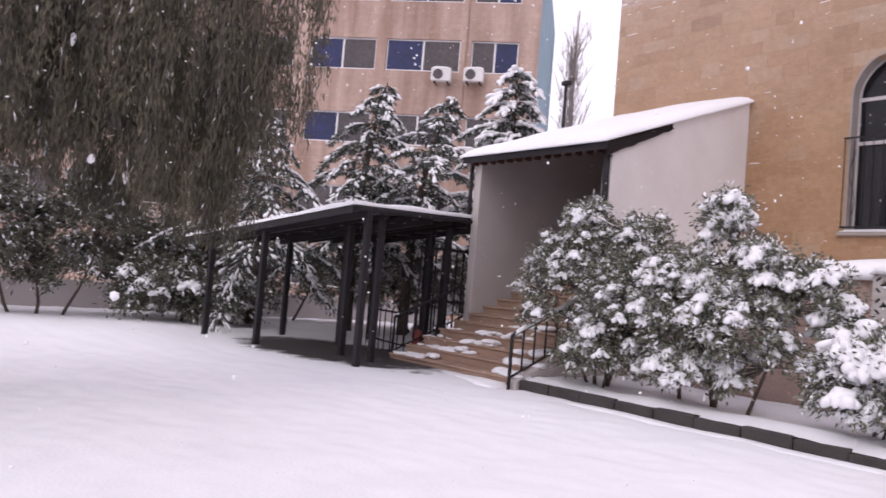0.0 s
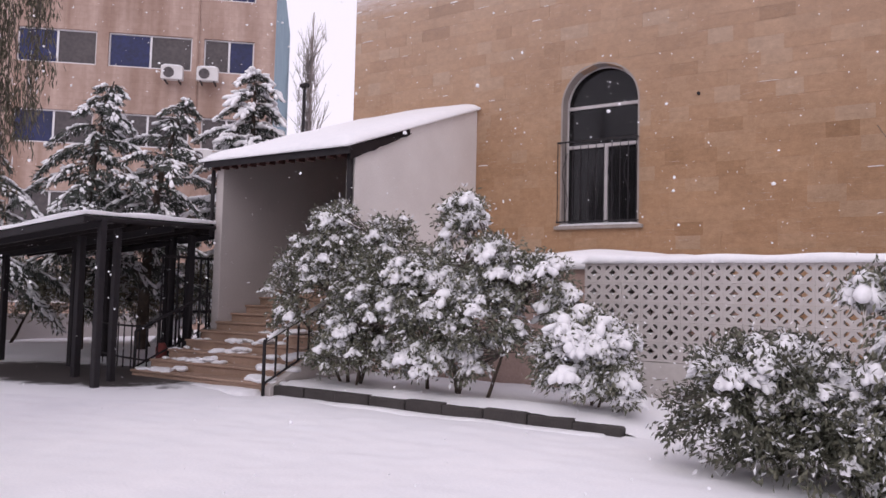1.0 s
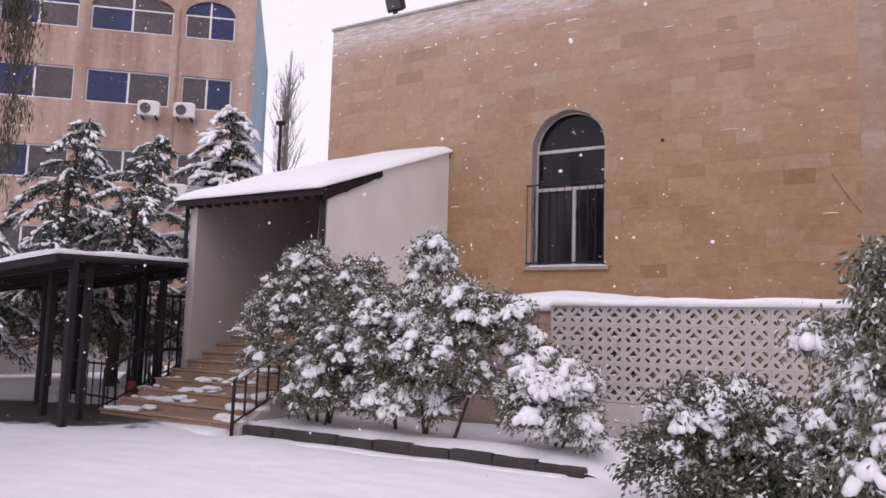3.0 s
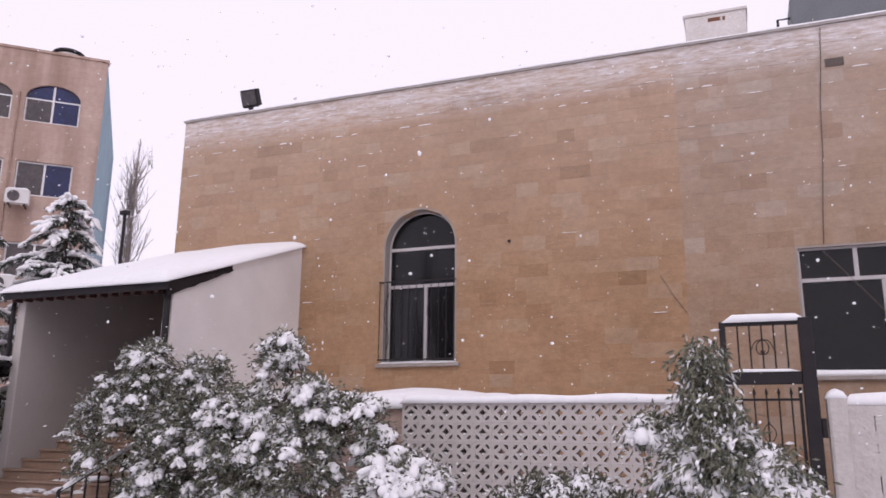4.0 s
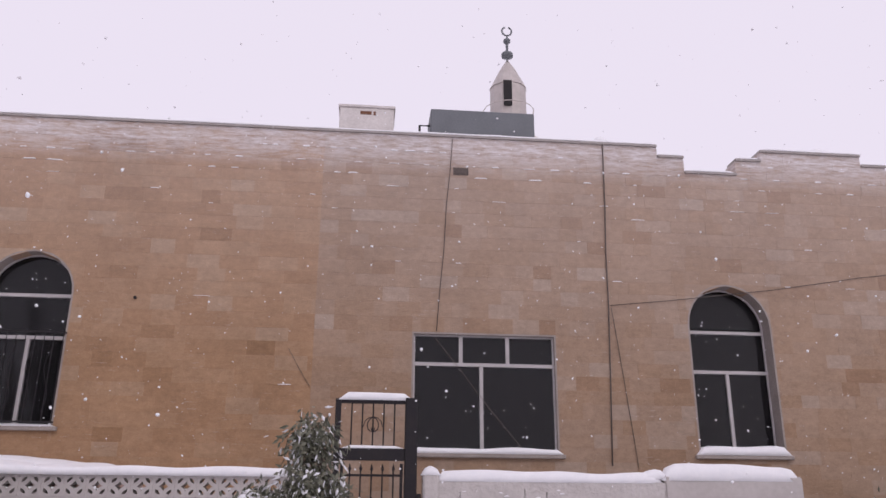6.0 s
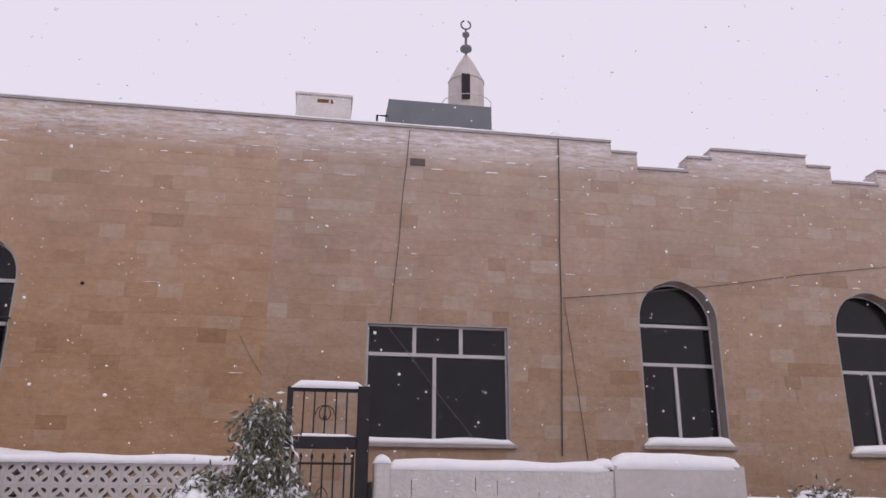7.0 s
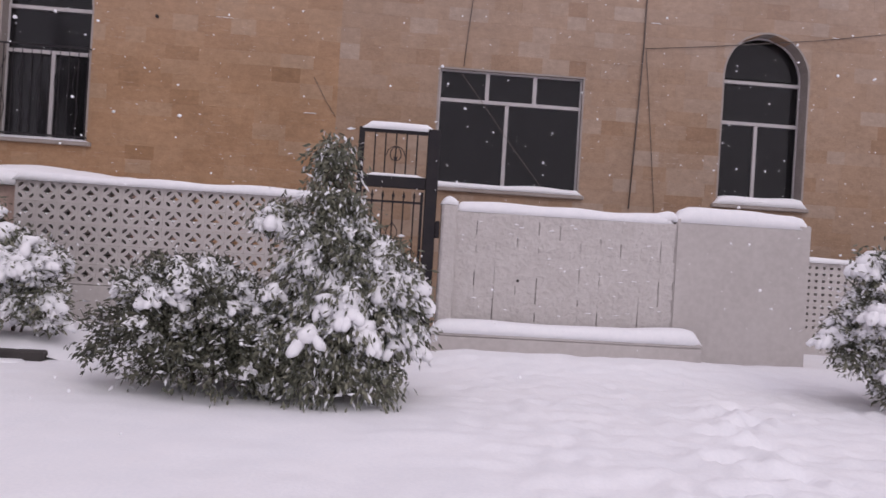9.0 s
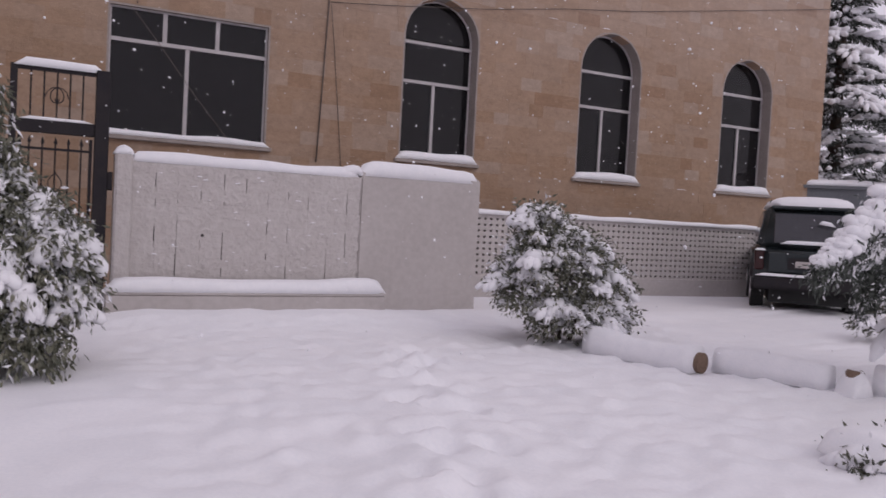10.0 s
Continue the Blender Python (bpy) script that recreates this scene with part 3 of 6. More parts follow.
thaw_mix.inputs[2].default_value = (0.83, 0.83, 0.85, 1)
tl.new(wet_mix.outputs[0], thaw_mix.inputs[0])
tl.new(tn["Principled BSDF"].inputs["Base Color"].links[0].from_socket, thaw_mix.inputs[1])
tl.new(thaw_mix.outputs[0], tn["Principled BSDF"].inputs["Base Color"])
M["thaw"] = thaw
pv = [(0, 0, 0.06)] + [(PAVE[2] * k * math.cos(q), PAVE[3] * k * math.sin(q), z) for k, z in ((0.5, 0.06), (0.9, 0.058), (1.15, 0.04), (1.35, -0.06)) for q in (2 * math.pi * i / 48 for i in range(48))]
pf = [(0, 1 + i, 1 + (i + 1) % 48) for i in range(48)] + [(1 + 48 * r + i, 1 + 48 * (r + 1) + i, 1 + 48 * (r + 1) + (i + 1) % 48, 1 + 48 * r + (i + 1) % 48) for r in range(3) for i in range(48)]
pave = solid("pavement", Shape().add(pv, pf), "thaw", "wet dark paving left bare under the open shelter", "pavement", kind="structure", smooth=True)
pave.location = (PAVE[0], PAVE[1], 0)

# ---- the long stone building ----
WX0, WX1, WY, WTOP = -12.13, 19.0, 14.4, 9.0
# openings: x0, x1, sill, spring (or head), arched
OPEN = [(-6.67, -5.03, 3.0, 5.44, True), (1.27, 4.05, 2.63, 4.88, False), (6.72, 8.45, 2.66, 5.15, True), (11.04, 12.79, 2.57, 5.08, True), (15.34, 17.09, 2.56, 5.06, True)]
DOOR = (-10.9, -9.9, 1.77, 3.9, False)
GAPS = []
for s in (0.0, 4.55, 9.1):
    GAPS += [(6.39 + s, 6.96 + s, 8.77, 9.5), (6.96 + s, 8.10 + s, 8.43, 9.5), (8.10 + s, 8.67 + s, 8.77, 9.5)]


def holes():
    for x0, x1, z0, z1, arch in OPEN + [DOOR]:
        yield x0, x1, z0, z1 + ((x1 - x0) / 2 if arch else 0)
    yield from GAPS


def minus(rects, hole):
    hx0, hx1, hz0, hz1 = hole
    out = []
    for a, b, c, d in rects:
        if b <= hx0 or a >= hx1 or d <= hz0 or c >= hz1:
            out.append((a, b, c, d))
            continue
        if a < hx0:
            out.append((a, hx0, c, d))
        if b > hx1:
            out.append((hx1, b, c, d))
        lo, hi = max(a, hx0), min(b, hx1)
        if c < hz0:
            out.append((lo, hi, c, hz0))
        if d > hz1:
            out.append((lo, hi, hz1, d))
    return out


def spandrels(za, zb, grow=0.0):
    """Pieces beside an arch between two heights: outlines in x and z."""
    for x0, x1, z0, zs, arch in OPEN:
        r, cx = (x1 - x0) / 2, (x0 + x1) / 2
        lo, hi = max(za, zs), min(zb, zs + r)
        if not arch or hi - lo < 0.02:
            continue
        zz = [lo + (hi - lo) * k / 4 for k in range(5)]
        arc = [math.sqrt(max(0.0, r * r - (z - zs) ** 2)) for z in zz]
        yield [(x0, lo)] + [(cx - a, z) for a, z in zip(arc, zz)] + [(x0, hi)]
        yield [(x1, hi)] + [(cx + a, z) for a, z in zip(arc[::-1], zz[::-1])] + [(x1, lo)]


back = [(WX0, WX1, -0.3, WTOP)]
for h in holes():
    back = minus(back, h)
sh = Shape()
for a, b, c, d in back:
    sh.box(a, b, WY + 0.004, WY + 0.45, c, d)
for o in spandrels(-1, 20):
    sh.prism(o, WY + 0.004, WY + 0.45)
wall_n = solid("wall_north", sh, "mortar", "tan sandstone block wall of a long flat-roofed building", "wall", kind="structure")
sh = Shape()
sh.box(WX0, WX0 + 0.33, WY + 0.451, WY + 11, -0.3, WTOP).box(WX1 - 0.33, WX1, WY + 0.451, WY + 11, -0.3, WTOP).box(WX0 + 0.331, WX1 - 0.331, WY + 10.7, WY + 11, -0.3, WTOP)
solid("wall_sides", sh, "stone_pink", "plain stone side and rear walls of the long building", "wall", kind="structure")
solid("roof_slab", Shape().box(WX0 + 0.34, WX1 - 0.34, WY + 0.46, WY + 10.69, 8.0, 8.25), "coping", "flat concrete roof slab behind the parapet", "roof", kind="structure")
# unseen floor and partition, coloured near-black so the windows look dark
solid("inner_floor", Shape().box(WX0 + 0.34, WX1 - 0.34, WY + 0.46, WY + 10.69, 1.6, 1.75), "interior", "unseen inner floor, near-black for the unlit rooms", "floor", kind="structure")
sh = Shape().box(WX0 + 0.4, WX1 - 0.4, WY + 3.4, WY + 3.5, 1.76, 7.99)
solid("inner_wall", sh, "interior", "unseen inner partition, near-black for the unlit rooms", "wall", kind="structure")

# parapet coping and the snow on it
prof = [(WX0 - 0.03, 6.39, 9.0)]
for s in (0.0, 4.55, 9.1):
    prof += [(6.39 + s, 6.96 + s, 8.77), (6.96 + s, 8.10 + s, 8.43), (8.10 + s, 8.67 + s, 8.77), (8.67 + s, min(10.94 + s, WX1 + 0.03), 9.0)]
prof = [(a, b, z) for a, b, z in prof if a < WX1]
sh, sn = Shape(), Shape()
for a, b, z in prof:
    sh.box(a + 0.003, b - 0.003, WY - 0.045, WY + 0.37, z, z + 0.05)
    sn.drift((a + 0.01, WY + 0.15, z + 0.045), (b - 0.01, WY + 0.15, z + 0.045), 0.40, 0.06, a)
sn.drift((5.02, WY + 0.14, 9.05), (5.38, WY + 0.14, 9.05), 0.3, 0.2, 3.3)
sn.drift((9.85, WY + 0.14, 9.05), (10.25, WY + 0.14, 9.05), 0.3, 0.17, 4.4)
solid("parapet_coping", sh, "coping", "thin grey concrete coping along the parapet", "trim", kind="structure")
solid("parapet_snow", sn, "snow_lump", "soft line of snow lying on the parapet", "snow", kind="stuff", smooth=True)


def window(n, spec, rows, arch, split, curtain=False, trio=False, deep=0.17):
    """A window set back in its opening: reveal, frame bars, panes, sill, snow on the sill."""
    x0, x1, z0, zs, _ = spec
    cx, r = (x0 + x1) / 2, (x1 - x0) / 2
    top = zs + (r if arch else 0)
    ob = thing(f"window_{n}", "arched window with pale aluminium frames set deep in stone" if arch else "wide aluminium window with three small upper lights", "window", kind="structure")
    t, ya, yb = 0.035, WY + 0.002, WY + max(deep + 0.1, 0.3)
    rev = Shape().box(x0, x0 + t, ya, yb, z0, zs).box(x1 - t, x1, ya, yb, z0, zs)
    if arch:
        for k in range(16):
            q0, q1 = math.pi * k / 16, math.pi * (k + 1) / 16
            o = [(cx + rr * math.cos(q), zs + rr * math.sin(q)) for rr, q in ((r, q0), (r, q1), (r - t, q1), (r - t, q0))]
            rev.prism(o, ya, yb)
    else:
        rev.box(x0 + t, x1 - t, ya, yb, zs - t, zs)
    part("reveal", rev, "reveal", ob, "grey rendered reveal")
    y0, y1 = WY + deep, WY + deep + 0.05
    xi0, xi1 = x0 + t, x1 - t
    ri = r - t
    w = 0.032
    fr = Shape().box(xi0, xi0 + w, y0, y1, z0 + w, zs).box(xi1 - w, xi1, y0, y1, z0 + w, zs).box(xi0, xi1, y0, y1, z0, z0 + w)
    if arch:
        for k in range(16):
            q0, q1 = math.pi * k / 16, math.pi * (k + 1) / 16
            o = [(cx + rr * math.cos(q), zs + rr * math.sin(q)) for rr, q in ((ri, q0), (ri, q1), (ri - w, q1), (ri - w, q0))]
            fr.prism(o, y0, y1)
    else:
        fr.box(xi0 + w, xi1 - w, y0, y1, zs - t - w, zs - t)
    part("window_frame", fr, "alu", ob)
    for z in rows:
        part("transom", Shape().box(xi0 + w, xi1 - w, y0 - 0.012, y1, z - 0.035, z + 0.035), "alu", ob, bevel=0.006)
    low = rows[-1] - 0.035
    part("mullion", Shape().box(split - 0.035, split + 0.035, y0 - 0.018, y1, z0 + w, low), "alu", ob, bevel=0.006)
    if trio:
        for k in (1, 2):
            x = xi0 + (xi1 - xi0) * k / 3
            part("mullion", Shape().box(x - 0.035, x + 0.035, y0 - 0.012, y1, rows[0] + 0.035, zs - t - w), "alu", ob)
    yg = WY + deep + 0.027
    cuts = [z0 + w] + sorted(rows) + [None]
    for a, b in zip(cuts[:-1], cuts[1:]):
        if b is None:
            if arch:
                o = [(cx + (ri - w) * math.cos(math.pi * k / 16), zs + (ri - w) * math.sin(math.pi * k / 16)) for k in range(17)]
                p = part("pane", Shape().prism(o, yg, yg + 0.006), "glass", ob)
            else:
                p = part("pane", Shape().box(xi0 + w, xi1 - w, yg, yg + 0.006, a + 0.035, zs - t - w), "glass", ob)
            p.visible_shadow = False
        elif a == z0 + w:
            for l, rr in ((xi0 + w, split - 0.035), (split + 0.035, xi1 - w)):
                p = part("pane", Shape().box(l, rr, yg, yg + 0.006, a, b - 0.035), "glass", ob)
                p.visible_shadow = False
        else:
            p = part("pane", Shape().box(xi0 + w, xi1 - w, yg, yg + 0.006, a + 0.035, b - 0.035), "glass", ob)
            p.visible_shadow = False
    part("sill", Shape().box(x0 - 0.09, x1 + 0.09, WY - 0.09, WY + deep - 0.004, z0 - 0.07, z0 + 0.002), "reveal", ob, "thin stone sill", bevel=0.01)
    if curtain:
        cv = Shape()
        n_f = 24
        xs = [xi0 + (split - xi0) * k / n_f for k in range(n_f + 1)]
        cv.add([(x, WY + deep + 0.10 + 0.02 * (-1) ** i, z) for z in (z0 + 0.05, low) for i, x in enumerate(xs)], [(i, i + 1, i + n_f + 2, i + n_f + 1) for i in range(n_f)])
        cur = new("curtain", mesh_of("curtain", cv, "curtain"))
        so = cur.modifiers.new("thick", "SOLIDIFY")
        so.thickness = 0.006
        tagged(cur, "grey gathered curtain hanging behind the window", "curtain")
    return ob


window(1, OPEN[0], [5.43, 4.63], True, -5.79, True, deep=0.25)
window(2, OPEN[1], [4.28], False, 2.60, trio=True, deep=0.09)
window(3, OPEN[2], [5.08, 4.28], True, 7.56, deep=0.30)
window(4, OPEN[3], [5.05, 4.25], True, 11.91, deep=0.30)
window(5, OPEN[4], [5.05, 4.25], True, 16.24, deep=0.30)
for (x0, x1, z0, *_), h in zip(OPEN, (0.05, 0.11, 0.19, 0.19, 0.18)):
    sn = Shape().drift((x0 - 0.06, WY + 0.03, z0 + 0.0), (x1 + 0.06, WY + 0.03, z0 + 0.0), 0.24, h, x0)
    solid("sill_snow", sn, "snow_lump", "rounded snow lying on a window sill", "snow", "snow on the sills", smooth=True)

# projecting grille over the lower half of the first window
gr = thing("window_grille", "thin black iron bars fixed before the window", "grille", (0, 0, 0))
gx0, gx1 = -6.69, -5.02
for z in (3.06, 4.66):
    part("rail", Shape().box(gx0, gx1, WY - 0.13, WY - 0.105, z, z + 0.03), "black", gr)
for i in range(11):
    x = gx0 + 0.02 + (gx1 - gx0 - 0.04) * i / 10
    part("bar", Shape().tube([(x, WY - 0.118, 3.06), (x, WY - 0.118, 4.68)], 0.009, 5), "black", gr)
for x in (gx0 + 0.02, gx1 - 0.02):
    for z in (3.07, 4.67):
        part("bracket", Shape().box(x - 0.012, x + 0.012, WY - 0.11, WY + 0.02, z, z + 0.02), "black", gr)
for i in range(5):
    x = gx0 + 0.18 + 0.32 * i
    pts = [(x + 0.06 * math.sin(k * 0.9), WY - 0.118, 3.25 + 0.15 * k) for k in range(9)]
    part("scroll", Shape().tube(pts, 0.007, 4), "black", gr)

# door at the head of the stairs
dr = thing("door_1", "dark recessed entrance door inside the stair porch", "door", kind="structure")
part("leaf", Shape().box(-10.9, -9.9, WY + 0.16, WY + 0.21, 1.77, 3.9), "dark_wood", dr)
part("handle", Shape().box(-10.02, -9.98, WY + 0.11, WY + 0.16, 2.9, 3.05), "alu", dr)

# ---- things on the facade and roof ----
fl_ = thing("floodlight", "black floodlight tilted down on the parapet corner", "floodlight", (-10.3, WY + 0.05, 9.05))
part("bracket", Shape().box(-0.05, 0.05, -0.03, 0.03, 0.0, 0.16).box(-0.21, 0.21, -0.03, 0.03, 0.14, 0.17), "black", fl_)
mt = pose(0.0, -0.03, 0.36, 25, 0, 0)
part("housing", Shape().box(-0.23, 0.23, -0.08, 0.09, -0.2, 0.2, mt), "black", fl_, bevel=0.02)
part("lens", Shape().box(-0.19, 0.19, -0.089, -0.081, -0.16, 0.16, mt), "glass_grey", fl_)

tk = thing("water_tank", "cream square metal water tank with rusty marks on the roof", "tank", (0.24, 15.4, 8.25))
part("body", Shape().box(-0.58, 0.58, -0.45, 0.45, 0.5, 1.63), "cream", tk, bevel=0.015)
part("lid", Shape().box(-0.61, 0.61, -0.48, 0.48, 1.63, 1.69), "cream", tk, bevel=0.012)
for sx in (-0.51, 0.51):
    part("leg", Shape().box(sx - 0.04, sx + 0.04, -0.4, 0.4, 0, 0.5), "black", tk)
part("rust_mark", Shape().box(-0.14, 0.10, -0.458, -0.4515, 1.47, 1.55), "rust", tk, "small rusty brown stain")
part("rust_mark", Shape().box(0.14, 0.19, -0.458, -0.4515, 1.46, 1.55), "rust", tk, "small rusty brown stain")
part("snow_heap", Shape().drift((-0.85, -0.6, 0.55), (0.6, -0.6, 0.55), 0.3, 0.42, 5), "snow_lump", tk, "", True)
part("lid_snow", Shape().drift((-0.6, 0, 1.688), (0.6, 0, 1.688), 0.9, 0.05, 7), "snow_lump", tk, "", True)
gp = thing("roof_cabin", "low grey sheet-metal housing on the roof with pipes beside it", "roof housing", (2.78, 15.4, 8.25))
part("casing", Shape().box(-1.15, 1.15, -0.3, 0.6, 0.3, 1.78), "grey_panel", gp, bevel=0.02)
part("foot", Shape().box(-1.1, -0.9, -0.2, 0.5, 0, 0.3), "black", gp)
part("foot", Shape().box(0.9, 1.1, -0.2, 0.5, 0, 0.3), "black", gp)
part("pipe", Shape().tube([(-1.15, -0.1, 1.45), (-1.38, -0.1, 1.45), (-1.38, -0.1, 0.6)], 0.025, 6), "black", gp)
part("drum", Shape().lathe([(0.25, 0.3), (0.33, 0.5), (0.36, 1.2), (0.30, 1.62), (0.1, 1.78)], 1.22, 0.75, 16), "cream", gp, "rounded white drum behind", smooth=True)
part("rooftop_snow", Shape().drift((-1.5, -0.35, 0.55), (1.2, -0.35, 0.55), 0.3, 0.3, 3), "snow_lump", gp, smooth=True)

mn = thing("minaret", "small faceted minaret with pale conical cap and metal finial", "minaret", (6.17, 30.0, 0.0))
part("shaft", Shape().lathe([(0.80, -0.2), (0.80, 17.9)], 0, 0, 12), "silver", mn)
part("lantern", Shape().lathe([(0.80, 17.9), (0.79, 19.16)], 0, 0, 12), "silver", mn)
part("cap", Shape().lathe([(0.82, 19.16), (0.78, 19.24), (0.60, 19.62), (0.34, 20.16), (0.10, 20.56), (0.05, 20.62)], 0, 0, 12), "silver", mn, "snow-whitened conical cap")
part("opening", Shape().box(-0.34, 0.02, -0.83, -0.77, 18.0, 19.2), "black", mn, "dark narrow opening")
part("railing", Shape().tube([(1.1 * math.cos(q), 1.1 * math.sin(q), 18.1) for q in (2 * math.pi * k / 16 for k in range(17))], 0.02, 4).tube([(-0.8, 0, 17.7), (-1.1, 0, 17.75), (-1.1, 0, 18.1)], 0.02, 4).tube([(0.8, 0, 17.7), (1.1, 0, 17.75), (1.1, 0, 18.1)], 0.02, 4), "silver", mn)
part("finial", Shape().lathe([(0.05, 20.4), (0.05, 20.75), (0.26, 20.85), (0.26, 21.0), (0.06, 21.15), (0.06, 21.5), (0.16, 21.6), (0.16, 21.72), (0.04, 21.8), (0.04, 21.95)], 0, 0, 10), "grey_panel", mn, smooth=True)
cr = [(0.22 * math.cos(q) , 0, 22.17 + 0.22 * math.sin(q)) for q in (radians(a) for a in range(110, 431, 20))]
part("crescent", Shape().tube(cr, 0.04, 6), "grey_panel", mn, smooth=True)

for lab, pts, r in (("thin grey cable running down the stone wall", [(5.21, 9.05), (5.18, 7.6), (5.14, 6.6), (5.13, 5.5), (5.08, 4.0), (5.02, 2.45)], 0.014),
                    ("thin cable hanging loosely down the stone wall", [(2.03, 8.95), (1.98, 8.2), (1.91, 7.5), (1.86, 6.48), (1.78, 5.6), (1.73, 4.9)], 0.008),
                    ("slack black cable strung across the stone wall", [(5.16, 5.50), (6.4, 5.64), (8.6, 5.93), (10.5, 6.25), (12.5, 6.52), (16, 7.12), (18.98, 7.64)], 0.007),
                    ("slack thin cable dropping from the strung wire", [(5.18, 5.45), (5.26, 4.8), (5.37, 3.8), (5.52, 2.4)], 0.007),
                    ("short slanting wire end on the stone wall", [(-1.03, 4.5), (-0.8, 4.1), (-0.60, 3.8)], 0.005),
                    ("thin slanting wire across the wide window", [(1.7, 4.75), (2.12, 4.23), (2.72, 3.45), (3.31, 2.74)], 0.006)):
    sh = Shape().tube([(x, WY - 0.03 - (0.05 if r == 0.006 else 0), z) for x, z in pts], r, 5)
    solid("cable", sh, "cable", lab, "cable", smooth=True)
solid("wall_vent", Shape().box(2.05, 2.36, WY - 0.012, WY + 0.02, 8.16, 8.32).box(2.08, 2.33, WY - 0.018, WY - 0.013, 8.19, 8.29), "cable", "small dark vent plate high in the stone wall", "vent")
solid("wall_bolt", Shape().tube([(-3.91, WY + 0.03, 5.38), (-3.91, WY - 0.04, 5.38)], 0.03, 8), "black", "short dark bolt stub in the stone wall", "bolt")

# ---- stair porch ----
PX0, PX1, PY = -12.15, -8.64, 10.33
slope = (5.48 - 4.02) / (WY - PY)


def porch_z(y):
    return 4.02 + slope * (y - PY)


def side_wall(x0, x1, z0):
    o = [(PY, z0), (WY - 0.003, z0), (WY - 0.003, porch_z(WY)), (PY, porch_z(PY))]
    return Shape().add([(x0, y, z) for y, z in o] + [(x1, y, z) for y, z in o], [(0, 1, 2, 3), (7, 6, 5, 4), (0, 4, 5, 1), (1, 5, 6, 2), (2, 6, 7, 3), (3, 7, 4, 0)])


porch = thing("stair_porch", "plastered stair porch with sloping snow-covered roof against the building", "porch")
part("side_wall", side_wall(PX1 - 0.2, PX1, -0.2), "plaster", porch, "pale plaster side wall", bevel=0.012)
# far wall: the shade on its inner face is put into greyer plaster
part("side_wall", side_wall(PX0, PX0 + 0.2, -0.2), "plaster_grey", porch, "plaster side wall toned grey for its shaded inner face", bevel=0.012)


def sloped(x0, x1, ya, yb, t0, t1):
    o = [(ya, porch_z(ya) + t0), (yb, porch_z(yb) + t0), (yb, porch_z(yb) + t1), (ya, porch_z(ya) + t1)]
    return Shape().add([(x0, y, z) for y, z in o] + [(x1, y, z) for y, z in o], [(0, 1, 2, 3), (7, 6, 5, 4), (0, 4, 5, 1), (1, 5, 6, 2), (2, 6, 7, 3), (3, 7, 4, 0)])


part("roof", sloped(PX0 - 0.12, PX1 + 0.03, PY - 0.2, PY + 1.55, 0.002, 0.12), "dark_wood", porch, "dark roof boards")
part("roof", sloped(PX0 - 0.12, PX1 - 0.205, PY + 1.553, WY - 0.004, 0.002, 0.12), "dark_wood", porch, "dark roof boards")
part("wall_top", sloped(PX1 - 0.2, PX1 - 0.003, PY + 1.553, WY - 0.004, -0.05, 0.14), "plaster", porch, "plaster top of the side wall", bevel=0.01)
part("fascia", sloped(PX0 - 0.12, PX1 + 0.06, PY - 0.24, PY - 0.203, -0.015, 0.11), "black", porch, "dark front fascia with flaking red paint")
tv = []
for k in range(12):
    ya = PY - 0.2 + 0.16 * k
    low_z = porch_z(ya) - 0.13 + 0.013 * k + 0.035 * noise.noise((k * 1.7, 0.3, 0.9))
    tv += [(x, ya, z) for x in (PX1 + 0.034, PX1 + 0.065) for z in (low_z, porch_z(ya) + 0.11 - 0.008 * k)]
tf = [(4 * k + a, 4 * k + b, 4 * k + 4 + b, 4 * k + 4 + a) for k in range(11) for a, b in ((0, 1), (1, 3), (3, 2), (2, 0))] + [(0, 2, 3, 1), (44, 45, 47, 46)]
torn = Shape().add(tv, tf)
part("fascia", torn, "dark_wood", porch, "torn dark side fascia")
for i in range(14):
    x = PX0 + 0.1 + (PX1 - PX0 - 0.3) * i / 13
    part("bracket", Shape().box(x - 0.035, x + 0.035, PY - 0.19, PY - 0.02, porch_z(PY) - 0.13, porch_z(PY) - 0.02), "red_dark", porch, "dull red rafter end")
part("downpipe", Shape().tube([(PX1 - 0.06, PY - 0.07, 4.0), (PX1 - 0.05, PY - 0.07, 3.2), (PX1 - 0.07, PY - 0.07, 2.2), (PX1 - 0.06, PY - 0.06, 1.0)], 0.055, 8), "black", porch, smooth=True)
part("downpipe", Shape().tube([(PX0 - 0.03, PY - 0.05, 3.95), (PX0 - 0.03, PY - 0.05, 2.6)], 0.04, 8), "black", porch, smooth=True)
# snow blanket on the porch roof
sv, nu, nw = [], 26, 30
for layer in (0, 1):
    for j in range(nw + 1):
        for i in range(nu + 1):
            u, w = i / nu, j / nw
            x, y = PX0 - 0.17 + (PX1 - PX0 + 0.25) * u, PY - 0.3 + (WY - PY + 0.29) * w
            e = min(1.0, min(u, 1 - u) * 10, w * 12)
            h = 0.0 if layer == 0 else (0.04 + 0.12 * math.sqrt(e)) * (1 + 0.3 * noise.noise((x * 0.8, y * 0.8, 2.2)))
            sv.append((x, y, porch_z(y) + 0.121 + h))
k = (nu + 1) * (nw + 1)
sf = [(j * (nu + 1) + i + k, j * (nu + 1) + i + 1 + k, (j + 1) * (nu + 1) + i + 1 + k, (j + 1) * (nu + 1) + i + k) for j in range(nw) for i in range(nu)]
sf += [(j * (nu + 1) + i, (j + 1) * (nu + 1) + i, (j + 1) * (nu + 1) + i + 1, j * (nu + 1) + i + 1) for j in range(nw) for i in range(nu)]
